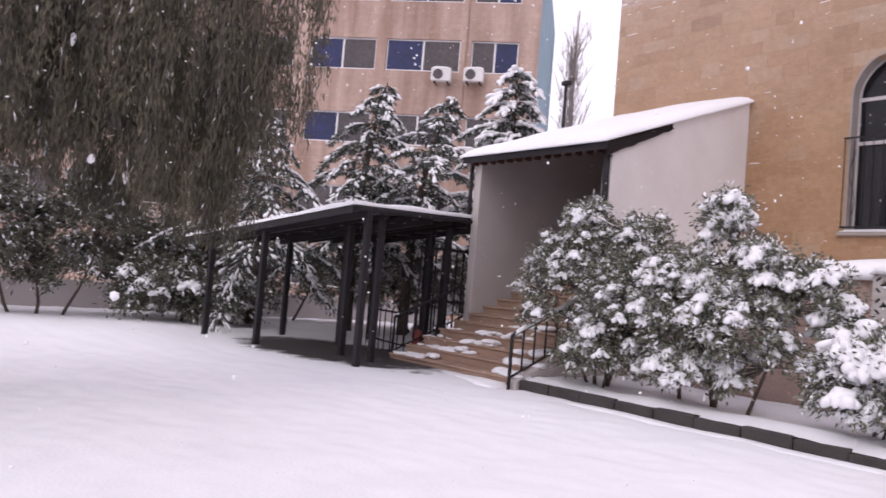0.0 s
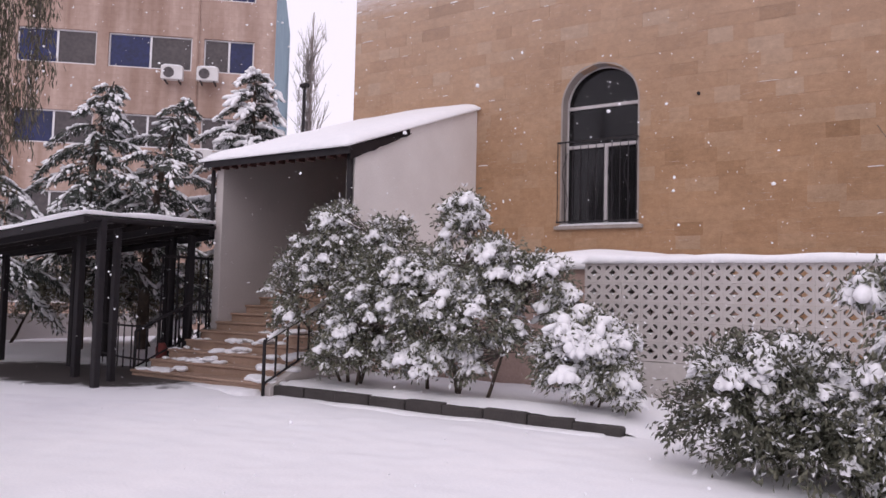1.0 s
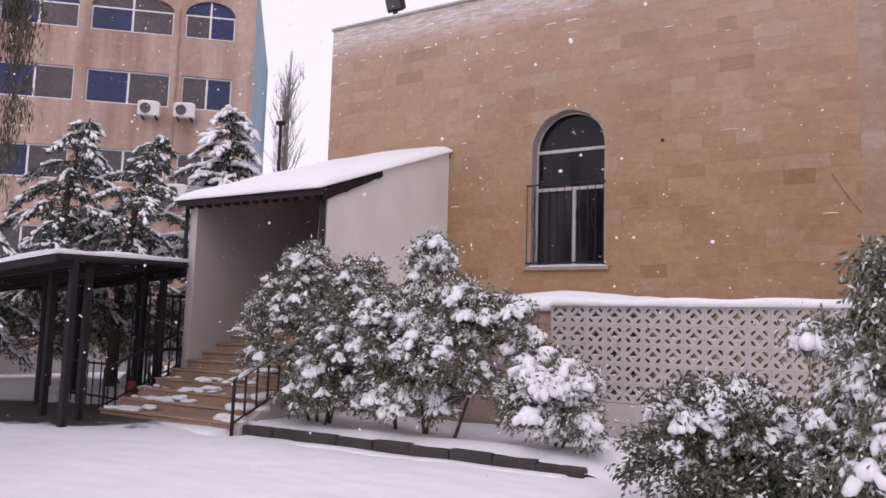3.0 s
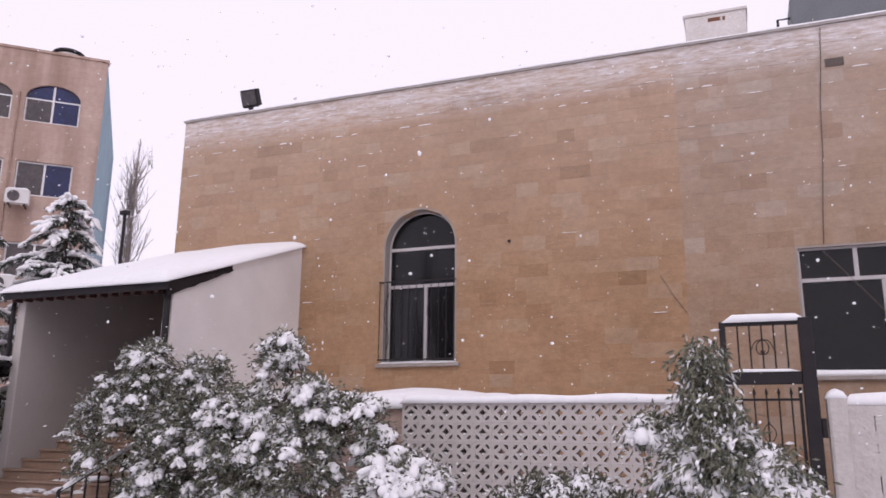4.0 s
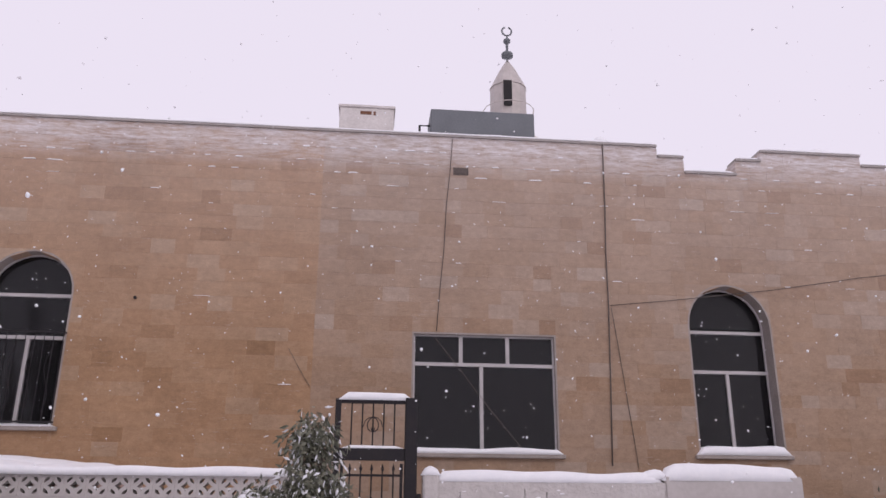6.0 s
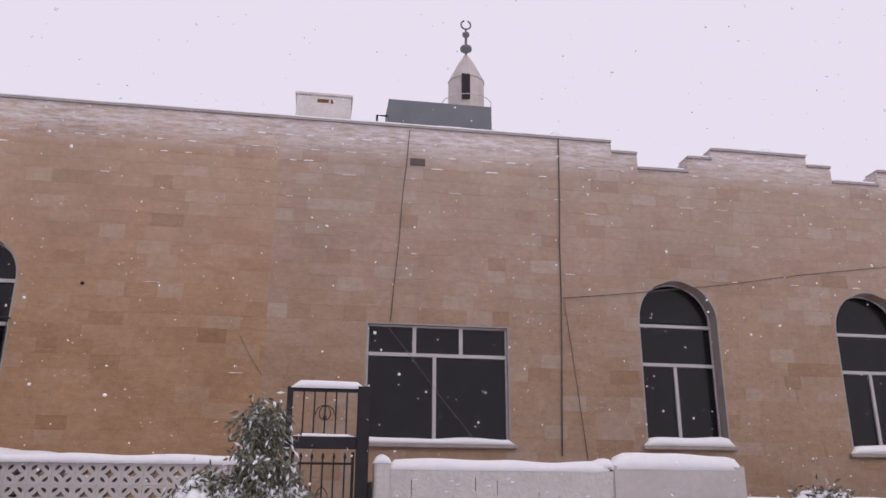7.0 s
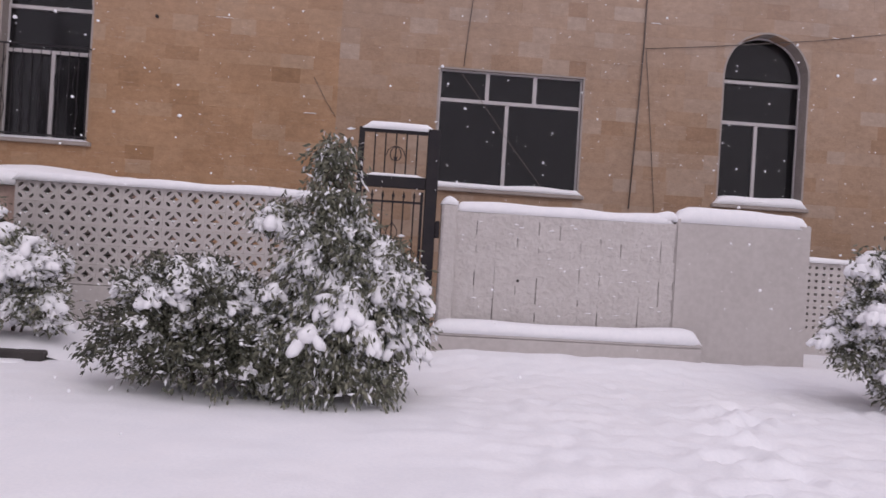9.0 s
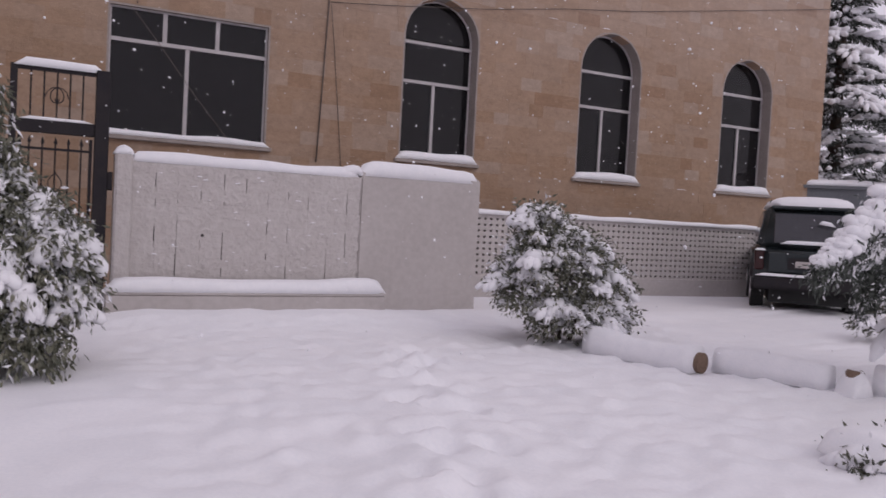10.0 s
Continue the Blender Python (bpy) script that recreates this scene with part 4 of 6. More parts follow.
sf += [(i, i + 1, i + 1 + k, i + k) for i in range(nu)] + [(j * (nu + 1), j * (nu + 1) + k, (j + 1) * (nu + 1) + k, (j + 1) * (nu + 1)) for j in range(nw)]
sf += [(j * (nu + 1) + nu, (j + 1) * (nu + 1) + nu, (j + 1) * (nu + 1) + nu + k, j * (nu + 1) + nu + k) for j in range(nw)]
solid("porch_snow", Shape().add(sv, sf), "snow_lump", "thick smooth snow blanket on the porch roof", "snow", smooth=True)

# stairs
st = thing("staircase", "worn tan stone steps partly covered with snow, rising into the porch", "stairs", kind="structure")
for i in range(11):
    y0 = 8.45 + 0.37 * i
    x0, x1 = (-11.9, PX1 + 0.0) if y0 < PY - 0.45 else (PX0 + 0.203, PX1 - 0.203)
    part("step", Shape().box(x0, x1, y0, y0 + 0.43 if i < 10 else WY - 0.01, -0.1 if i == 0 else 0.16 * i - 0.02, 0.16 * (i + 1) - 0.04), "step", st, bevel=0.012)
    part("tread", Shape().box(x0 - 0.01, x1 + 0.01, y0 - 0.03, y0 + 0.40, 0.16 * (i + 1) - 0.04, 0.16 * (i + 1)), "step", st, bevel=0.01)
srnd = random.Random(4)


def heap(name, label, spots, group=""):
    """Broken snow: rows of x, y, z, spread, size, count."""
    at, size = [], []
    for x, y, z, s, r, n in spots:
        at.append(np.array([x, y, z]) + rng.normal(size=(n, 3)) * np.array([s, 0.09, 0.012]))
        size.append(r * rng.uniform(0.5, 1.3, (n, 1)) * np.array([1.3, 1.0, 0.42]))
    v, f = lumps(np.concatenate(at), np.concatenate(size), 0.10)
    return tagged(new(name, mesh_np(name, v, f, "snow_lump", True)), label, "snow", group)


for i in range(5):
    y0, z = 8.45 + 0.37 * i, 0.16 * (i + 1)
    xa = -11.25 + 0.30 * i
    spots = [(xa, y0 + 0.18, z + 0.01, 0.24, 0.08, 18), (xa + 0.25, y0 + 0.30, z + 0.05, 0.12, 0.09, 7)]
    if i < 3:
        spots += [(-8.95 + 0.05 * i, y0 + 0.2, z + 0.02, 0.17, 0.12, 18)]
    if i < 4:
        spots += [(-11.75, y0 + 0.2, z, 0.10, 0.06, 8)]
    heap("step_snow", "trodden snow left on a stair tread", spots, "snow on the steps")
solid("stair_foot_snow", Shape().drift((-10.2, 8.34, -0.02), (-8.7, 8.28, -0.02), 0.5, 0.09, 3).drift((-12.3, 8.45, -0.02), (-11.5, 8.4, -0.02), 0.4, 0.09, 6), "snow_lump", "loose snow heaped at the foot of the stairs", "snow", smooth=True)


def stair_rail(x, ya, yb, n, label):
    ob = thing("stair_rail", label, "railing", (x, ya, 0))
    dz = 0.16 / 0.37
    L = yb - ya
    part("handrail", Shape().tube([(0, 0, 0.80), (0, L, 0.80 + L * dz)], 0.028, 6), "black", ob, smooth=True)
    part("lower_rail", Shape().tube([(0, 0, 0.17), (0, L, 0.17 + L * dz)], 0.018, 6), "black", ob, smooth=True)
    for i in range(n):
        y = L * i / (n - 1)
        part("baluster", Shape().tube([(0, y, -0.05 if i == 0 else 0.17 + y * dz), (0, y, 0.80 + y * dz)], 0.026 if i == 0 else 0.016, 6), "black", ob, smooth=True)
    if x > -10:
        part("rail_snow", Shape().drift((0, 0.02, 0.81), (0, L, 0.81 + L * dz), 0.075, 0.05, x), "snow_lump", ob, smooth=True)
    return ob


stair_rail(PX1 + 0.06, 8.30, 10.2, 9, "black iron stair railing dusted with snow")
stair_rail(-12.05, 8.6, 10.2, 8, "black iron stair railing beside the shelter")
stringer = Shape().add([(x, y, z) for x in (PX1 + 0.012, PX1 + 0.15) for y, z in ((8.35, -0.1), (10.3, -0.1), (10.3, 0.98), (8.35, 0.12))], [(0, 1, 2, 3), (7, 6, 5, 4), (0, 4, 5, 1), (1, 5, 6, 2), (2, 6, 7, 3), (3, 7, 4, 0)])
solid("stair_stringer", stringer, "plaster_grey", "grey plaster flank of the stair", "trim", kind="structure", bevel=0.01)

# raised terrace between the porch and the screen wall
solid("terrace", Shape().box(PX1 + 0.004, -3.2, 10.95, WY - 0.004, -0.2, 2.0), "pink_render", "pinkish rendered terrace block beside the stairs", "terrace", kind="structure", bevel=0.02)
sn = Shape()
for j, (xa, xb, y, w, h) in enumerate(((PX1 + 0.05, -3.3, 13.5, 1.9, 0.42), (PX1 + 0.05, -3.5, 12.2, 2.0, 0.30), (PX1 + 0.05, -4.5, 11.25, 0.8, 0.22))):
    sn.drift((xa, y, 1.99), (xb, y, 1.99), w, h, j)
solid("terrace_snow", sn, "snow_lump", "deep smooth snow lying on the terrace", "snow", kind="stuff", smooth=True)

# planter kerb and bed
kerb = thing("planter_kerb", "dark low kerb edging the planting bed", "kerb", kind="structure")
for i in range(9):
    xa = -8.5 + 0.60 * i
    yo = 8.42 + 0.02 * math.sin(i * 2.1)
    part("kerb_stone", Shape().box(xa, xa + 0.594, yo, yo + 0.16, -0.1, (0.15 if i < 8 else 0.10) + 0.012 * math.sin(i * 3.3)), "kerb", kerb, bevel=0.02)
kd = Shape()
kd.drift((-8.5, 8.35, -0.04), (-3.2, 8.35, -0.04), 0.26, 0.06, 4)
solid("kerb_snow", kd, "snow_lump", "low snow drifted against the dark kerb", "snow", kind="stuff", smooth=True)
pv = []
for j in range(21):
    for i in range(41):
        x, y = -8.46 + 5.9 * i / 40, 8.50 + 2.40 * j / 20
        pv.append((x, y, 0.13 + 0.07 * min(1, j / 2) + 0.06 * noise.noise((x * 1.2, y * 1.2, 9)) - (0.25 * max(0, (x + 3.4) / 0.8))))
bed = new("planter_bed", mesh_np("planter_bed", np.array(pv), np.array([(j * 41 + i, j * 41 + i + 1, (j + 1) * 41 + i + 1, (j + 1) * 41 + i) for j in range(20) for i in range(40)]), "snow", True))
tagged(bed, "uneven snow over the planting bed", "ground", kind="structure")

# ---- screen wall, gate and white yard wall ----
LY = 10.73
solid("screen_base", Shape().box(-4.55, 0.0, LY, LY + 0.2, -0.2, 0.69), "plaster_dim", "pale plaster base of the pierced screen wall", "wall", kind="structure", bevel=0.012)
scr = thing("screen_wall", "white pierced concrete block screen with snow in the openings", "screen wall", (0, 0, 0), kind="structure")
BW = 0.281
bs_ = Shape()
h, t = BW / 2 - 0.001, 0.036
bs_.box(-h, h, 0.0, 0.19, -h, -h + t).box(-h, h, 0.0, 0.19, h - t, h).box(-h, -h + t, 0.0, 0.19, -h + t, h - t).box(h - t, h, 0.0, 0.19, -h + t, h - t)
for sx, sz in ((-1, -1), (1, -1), (1, 1), (-1, 1)):
    ro, ri_ = h * 1.0 + 0.008, h * 1.0 - 0.042
    for k in range(5):
        q0, q1 = radians(90 * k / 5), radians(90 * (k + 1) / 5)
        o = [(sx * (h - t * 0.5) - sx * rr * math.cos(q), sz * (h - t * 0.5) - sz * rr * math.sin(q)) for rr, q in ((ro - 0.012, q0), (ro - 0.012, q1), (ri_ - 0.012, q1), (ri_ - 0.012, q0))]
        bs_.prism(o, 0.004, 0.186)
    cc = [(sx * (h - t), sz * (h - t))] + [(sx * (h - t) - sx * 0.024 * math.cos(radians(q)), sz * (h - t) - sz * 0.024 * math.sin(radians(q))) for q in (0, 30, 60, 90)]
    bs_.prism(cc, 0.006, 0.184)
block = mesh_of("block", bs_, "plaster_dim")
sn = Shape()
for j in range(5):
    for i in range(16):
        b = new("block", block)
        b.parent = scr
        x, z = -4.55 + BW / 2 + BW * i, 0.69 + 0.006 + 0.137 + 0.2735 * j
        b.location, b.scale = (x, LY, z), (1, 1, 0.973)
        if srnd.random() < 0.9:
            sn.drift((x - 0.065, LY + 0.09, z - 0.045), (x + 0.065, LY + 0.09, z - 0.045), 0.13, srnd.uniform(0.015, 0.04), i, steps=5)
        for s in (-1, 1):
            sn.drift((x + s * 0.085 - 0.03, LY + 0.09, z - 0.115), (x + s * 0.085 + 0.03, LY + 0.09, z - 0.115), 0.11, srnd.uniform(0.008, 0.022), i, steps=5)
part("screen_snow", sn, "snow_lump", scr, "snow lodged in the openings", True, kind="stuff")
solid("screen_top_snow", Shape().drift((-4.6, LY + 0.09, 2.062), (-0.02, LY + 0.09, 2.062), 0.30, 0.12, 5), "snow_lump", "soft band of snow along the screen wall top", "snow", smooth=True)

gate = thing("garden_gate", "black iron garden gate with barred overlight and snow on top", "gate", (0, LY + 0.1, 0))
part("post", Shape().box(0.02, 0.10, -0.04, 0.04, -0.1, 3.12), "black", gate, bevel=0.006)
part("post", Shape().box(0.99, 1.16, -0.08, 0.09, -0.1, 3.14), "black", gate, "thick black post", bevel=0.008)
part("lintel", Shape().box(0.10, 0.99, -0.06, 0.06, 2.29, 2.45), "black", gate, bevel=0.008)
part("top_rail", Shape().box(0.10, 0.99, -0.03, 0.03, 3.06, 3.11), "black", gate)
for i in range(5):
    x = 0.10 + 0.89 * (i + 1) / 6
    part("bar", Shape().tube([(x, 0, 2.45), (x, 0, 3.07)], 0.011, 5), "black", gate)
for s in (-1, 1):
    sc = [(0.545 + s * (0.17 - 0.012 * k) * math.cos(k * 0.5) * 0.8, 0.0, 2.74 + (0.17 - 0.012 * k) * math.sin(k * 0.5)) for k in range(13)]
    part("scroll", Shape().tube(sc, 0.008, 4), "black", gate)
part("snow_cap", Shape().drift((0.06, 0, 3.105), (1.1, 0, 3.105), 0.13, 0.10, 8), "snow_lump", gate, "thick snow on the top rail", True)
part("snow_strip", Shape().drift((0.12, 0, 2.448), (0.98, 0, 2.448), 0.11, 0.04, 9), "snow_lump", gate, "", True)
lf = part("leaf", Shape().box(0.12, 0.16, -0.02, 0.02, 0.12, 2.25).box(0.93, 0.97, -0.02, 0.02, 0.12, 2.25).box(0.16, 0.93, -0.02, 0.02, 2.08, 2.11).box(0.16, 0.93, -0.02, 0.02, 0.12, 0.17).box(0.16, 0.93, -0.02, 0.02, 0.95, 0.99), "black", gate, "closed barred gate leaf")
for i in range(5):
    x = 0.16 + 0.77 * (i + 0.6) / 5.2
    part("bar", Shape().tube([(x, 0, 0.14), (x, 0, 2.17)], 0.011, 5), "black", lf)
    part("spear", Shape().lathe([(0.012, 2.15), (0.024, 2.18), (0.002, 2.25)], x, 0, 5), "black", lf)
for s in (-1, 1):
    sc = [(0.55 + s * (0.05 + 0.13 * math.sin(k * 0.5)), 0.0, 1.15 + 0.055 * k) for k in range(13)]
    part("scroll", Shape().tube(sc, 0.008, 4), "black", lf)
part("lock", Shape().box(1.16, 1.22, -0.1, -0.02, 1.62, 1.86), "black", gate, bevel=0.01)

yw = thing("yard_wall", "whitewashed yard wall with deep slits, pier and raised end, capped with snow", "wall", kind="structure")
part("pier", Shape().box(1.24, 1.46, LY - 0.06, LY + 0.24, -0.2, 2.12), "plaster_wall", yw, bevel=0.03)
# the panel is laid up of upright blocks whose open joints read as slits
wr = random.Random(11)
# near-black core stands in for the shade inside the open joints
part("slit_shade_core", Shape().box(1.46, 4.62, LY + 0.05, LY + 0.2, -0.2, 2.03), "kerb", yw)
rows, x_ = [0.40, 0.74, 1.07, 1.40, 1.73, 2.03], 1.464
part("panel_foot", Shape().box(1.464, 4.618, LY, LY + 0.049, -0.2, 0.397), "plaster_wall", yw)
while x_ < 4.60:
    w_ = min(wr.uniform(0.27, 0.315), 4.618 - x_)
    if 4.618 - x_ - w_ < 0.12:
        w_ = 4.618 - x_
    z0_ = 0.40
    while z0_ < 2.02:
        z1_ = min(z0_ + wr.uniform(0.08, 0.24), 2.03)
        gap = wr.uniform(0.005, 0.014) if wr.random() < 0.5 and z1_ < 1.95 else 0.0006
        part("block", Shape().box(x_, x_ + w_ - gap, LY - wr.uniform(0, 0.006), LY + 0.049, z0_, z1_ - 0.0006), "plaster_wall", yw)
        z0_ = z1_
    x_ += w_
part("raised_end", Shape().box(4.62, 6.63, LY - 0.010, LY + 0.25, -0.2, 2.13), "plaster_dim", yw, "smooth plastered raised end", bevel=0.02, seg=2)
solid("yard_wall_snow", Shape().drift((1.40, LY + 0.1, 2.02), (4.60, LY + 0.1, 2.02), 0.215, 0.14, 21).drift((4.58, LY + 0.12, 2.06), (6.63, LY + 0.12, 2.06), 0.272, 0.215, 23).drift((1.22, LY + 0.09, 2.10), (1.48, LY + 0.09, 2.10), 0.30, 0.15, 25).drift((4.25, LY + 0.1, 2.02), (4.66, LY + 0.11, 2.10), 0.22, 0.15, 22), "snow_lump", "rounded snow capping the white yard wall", "snow", smooth=True)
crumb = Shape()
for i in range(36):
    xc, zc_ = wr.uniform(1.6, 4.5), wr.uniform(0.6, 1.95)
    crumb.drift((xc, LY - 0.006, zc_), (xc + wr.uniform(0.02, 0.09), LY - 0.006, zc_ + wr.uniform(-0.01, 0.01)), 0.02, wr.uniform(0.006, 0.016), xc, steps=5)
part("panel_snow", crumb, "snow_lump", yw, "crumbs of snow caught on the rough panel", True, kind="stuff")
part("hole", Shape().tube([(2.37, LY - 0.012, 1.085), (2.37, LY + 0.02, 1.085)], 0.022, 8), "kerb", yw, "small dark hole")
bn = thing("bench", "low masonry bench along the white wall", "bench")
part("base", Shape().box(1.17, 4.93, 10.31, LY - 0.055, -0.2, 0.30), "plaster_dim", bn, bevel=0.004)
part("seat", Shape().box(1.17, 4.93, 10.31, LY - 0.055, 0.3005, 0.36), "plaster_dim", bn, bevel=0.02)
solid("bench_snow", Shape().drift((1.15, 10.49, 0.345), (4.95, 10.49, 0.345), 0.375, 0.20, 31), "snow_lump", "thick snow cushion on the low bench", "snow", smooth=True)

# finely pierced wall in front of the right-hand windows
fw = thing("pierced_wall", "white wall of small pierced blocks with snow on top", "wall", (0, 13.2, 0), kind="structure")
part("base", Shape().box(6.8, 15.85, 0, 0.18, -0.2, 0.42), "plaster_dim", fw, bevel=0.01)
part("backing", Shape().box(6.8, 15.85, 0.13, 0.16, 0.42, 1.6), "reveal", fw)
bars = Shape()
for j in range(11):
    z = 0.42 + 1.18 * j / 10
    bars.box(6.8, 15.85, 0.02, 0.12, z - 0.038, z + 0.038)
for i in range(66):
    x = 6.85 + 0.137 * i
    bars.box(x - 0.042, x + 0.042, 0.022, 0.115, 0.42, 1.6)
part("pierced_block", bars, "plaster_dim", fw, kind="stuff")
solid("pierced_wall_snow", Shape().drift((6.78, 13.28, 1.63), (15.9, 13.28, 1.63), 0.28, 0.10, 41), "snow_lump", "thin band of snow along the pierced wall", "snow", smooth=True)

# ---- open shelter beside the stairs ----
shel = thing("shelter", "open black steel shelter with sloping sheet roof and snow on top", "shelter")


def roof_z(x, y=7.0):
    return 2.56 + 0.076 * (x + 11.0) + 0.095 * (y - 7.0)


def right_edge(y):
    return -10.62 - 0.42 * (y - 6.65)


for x, y in ((-16.33, 6.72), (-13.84, 6.72), (-12.19, 7.58), (-16.15, 8.45), (-14.05, 8.65), (-15.9, 10.6), (-12.4, 10.0), (-14.9, 11.4)):
    part("post", Shape().box(x - 0.055, x + 0.055, y - 0.055, y + 0.055, -0.1, roof_z(x, y) - 0.13), "black", shel, bevel=0.006)


def slab(x0, x1, y0, y1, t0, t1):
    """A sloping slab; x1 None: it ends at the slanting right edge."""
    return Shape().add([(x, y, roof_z(x, y) + t) for t in (t0, t1) for y in (y0, y1) for x in (x0, right_edge(y) if x1 is None else x1)], [(0, 2, 3, 1), (4, 5, 7, 6), (0, 1, 5, 4), (2, 6, 7, 3), (0, 4, 6, 2), (1, 3, 7, 5)])


part("corner_post", Shape().box(-10.74, -10.63, 6.90, 7.00, -0.3, roof_z(-10.7, 6.95) - 0.02), "black", shel, "thick black corner post", bevel=0.008)
for x, y in ((-11.25, 7.6), (-13.2, 10.2), (-12.95, 11.3)):
    part("post", Shape().box(x - 0.05, x + 0.05, y - 0.05, y + 0.05, -0.1, roof_z(x, y) - 0.10), "black", shel, bevel=0.006)
for y in (7.55, 8.2, 9.6, 10.3):
    part("cross_beam", slab(-17.4, None, y - 0.035, y + 0.035, -0.105, -0.022), "dark_wood", shel)
for y in (6.95, 8.9, 11.5):
    part("rafter", slab(-17.5, None, y - 0.05, y + 0.05, -0.135, -0.022), "black", shel)
for i in range(8):
    x = -17.2 + 0.76 * i
    part("purlin", slab(x - 0.03, x + 0.03, 6.8, min(12.8, 6.6 + (-10.75 - x) / 0.42), -0.021, 0.028), "dark_wood", shel)
cor = Shape()
for (xa, xb, ya, yb) in ((-17.5, None, 6.65, 12.9),):
    n_c = int((yb - ya) / 0.05)
    v = []
    for t in (0.030, 0.034):
        for i in range(n_c + 1):
            y = ya + (yb - ya) * i / n_c
            for x in (xa, right_edge(y)):
                v.append((x, y, roof_z(x, y) + t + 0.014 * (i % 2)))
    k = 2 * (n_c + 1)
    cor.add(v, [(2 * i, 2 * i + 1, 2 * i + 3, 2 * i + 2) for i in range(n_c)] + [(2 * i + k, 2 * i + 2 + k, 2 * i + 3 + k, 2 * i + 1 + k) for i in range(n_c)])
part("roof_sheet", cor, "sheet", shel, "grey corrugated sheet roofing")
part("gutter", slab(-17.55, -10.60, 6.59, 6.645, -0.08, 0.03), "black", shel)
part("gutter", Shape().tube([(right_edge(y) + 0.03, y, roof_z(right_edge(y), y) - 0.02) for y in (6.65, 9.0, 12.9)], 0.04, 6), "black", shel)
sv, nu, nw = [], 40, 40
for layer in (0, 1):
    for j in range(nw + 1):
        for i in range(nu + 1):
            u, w = i / nu, j / nw
            y = 6.58 + 6.3 * w
            x = -17.6 + (right_edge(y) + 0.05 + 17.6) * u
            e = min(1.0, min(u, 1 - u) * 14, w * 12)
            h_ = 0 if layer == 0 else (0.06 + 0.07 * math.sqrt(e)) * (1 + 0.35 * noise.noise((x, y, 1)))
            sv.append((x, y, roof_z(x, y) + 0.046 + h_))
k = (nu + 1) * (nw + 1)
sf = [(j * (nu + 1) + i + k, j * (nu + 1) + i + 1 + k, (j + 1) * (nu + 1) + i + 1 + k, (j + 1) * (nu + 1) + i + k) for j in range(nw) for i in range(nu)]
sf += [(i, i + 1, i + 1 + k, i + k) for i in range(nu)]
sf += [(j * (nu + 1) + nu, (j + 1) * (nu + 1) + nu, (j + 1) * (nu + 1) + nu + k, j * (nu + 1) + nu + k) for j in range(nw)]
solid("shelter_snow", Shape().add(sv, sf), "snow_lump", "even snow layer on the shelter roof", "snow", smooth=True)
lw = thing("side_fence", "low black iron fence beside the stairs", "fence", (-13.3, 9.0, 0))
for z in (0.25, 0.85):
    part("rail", Shape().tube([(-1.2, 0.6, z), (0, 0.2, z), (1.1, 0.0, z)], 0.02, 5), "black", lw)
for i in range(8):
    x = -1.15 + 0.31 * i
    y = 0.2 - 0.182 * x if x > 0 else 0.2 - 0.333 * x
    part("bar", Shape().tube([(x, y, -0.05), (x, y, 0.9)], 0.014, 5), "black", lw)

scn = thing("bar_screen", "tall black barred screen beside the stair porch", "screen", (-12.5, 9.4, 0))
for z in (0.12, 1.1, 2.15):
    part("rail", Shape().box(-0.02, 0.02, 0, 2.6, z, z + 0.05), "black", scn)
for i in range(15):
    part("bar", Shape().box(-0.015, 0.015, 0.02 + 0.18 * i, 0.05 + 0.18 * i, -0.05, 2.2), "black", scn)

# ---- far apartment block ----
U = Vector((0.7436, 0.6687, 0))
far = thing("apartment_block", "tall pinkish stone apartment block with blue-blinded windows", "building", (-29.07, 18.98, 0), turn=math.degrees(math.atan2(U.y, U.x)))
FU0, FU1, FZ = -34.0, 6.65, 16.85
cols = [(-0.04, 3.28), (3.75, 5.80), (-3.55, -0.5), (-7.6, -4.3), (-11.0, -8.1), (-15.0, -11.7), (-18.5, -15.5), (-22.5, -19.2)]
rowsF = [(13.80, 1.05, True), (10.70, 1.42, False), (7.40, 1.38, False), (4.10, 1.38, False), (0.95, 1.38, False)]
rects, spans = [(FU0, FU1, -0.5, FZ)], []
for a, b in cols:
    for z, hh, arch in rowsF:
        rects = minus(rects, (a, b, z, z + hh + (0.62 if arch else 0)))
        if arch:
            zz = [z + hh + 0.62 * math.sin(math.pi * k / 12) for k in range(13)]
            xx = [(a + b) / 2 - (b - a) / 2 * math.cos(math.pi * k / 12) for k in range(13)]
            spans.append([(a, z + hh + 0.62)] + [(a, z + hh)] + list(zip(xx, zz))[1:7])
            spans.append([(b, z + hh + 0.62)] + list(zip(xx, zz))[6:12] + [(b, z + hh)])
sh = Shape()
for a, b, c, d in rects:
    sh.box(a, b, 0, 0.3, c, d)
for o in spans:
    sh.prism(o, 0, 0.3)
part("facade", sh, "far_stone", far)
part("side", Shape().box(FU1 - 0.3, FU1, 0.302, 13, -0.5, FZ), "blue_paint", far, "faded blue painted flank")
part("rear", Shape().box(FU0, FU1 - 0.3, 12.7, 13, -0.5, FZ).box(FU0, FU0 + 0.3, 0.302, 12.69, -0.5, FZ), "far_stone", far)
part("roof", Shape().box(FU0 + 0.3, FU1 - 0.3, 0.302, 12.69, FZ - 0.6, FZ - 0.4), "coping", far)
part("roof_edge", Shape().box(FU0 - 0.06, FU1 + 0.06, -0.06, 0.36, FZ, FZ + 0.10), "far_stone", far)
# added sheet behind the far windows, near-black for unlit rooms
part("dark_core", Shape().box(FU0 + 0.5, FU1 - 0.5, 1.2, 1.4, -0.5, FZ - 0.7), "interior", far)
fr_ = random.Random(3)
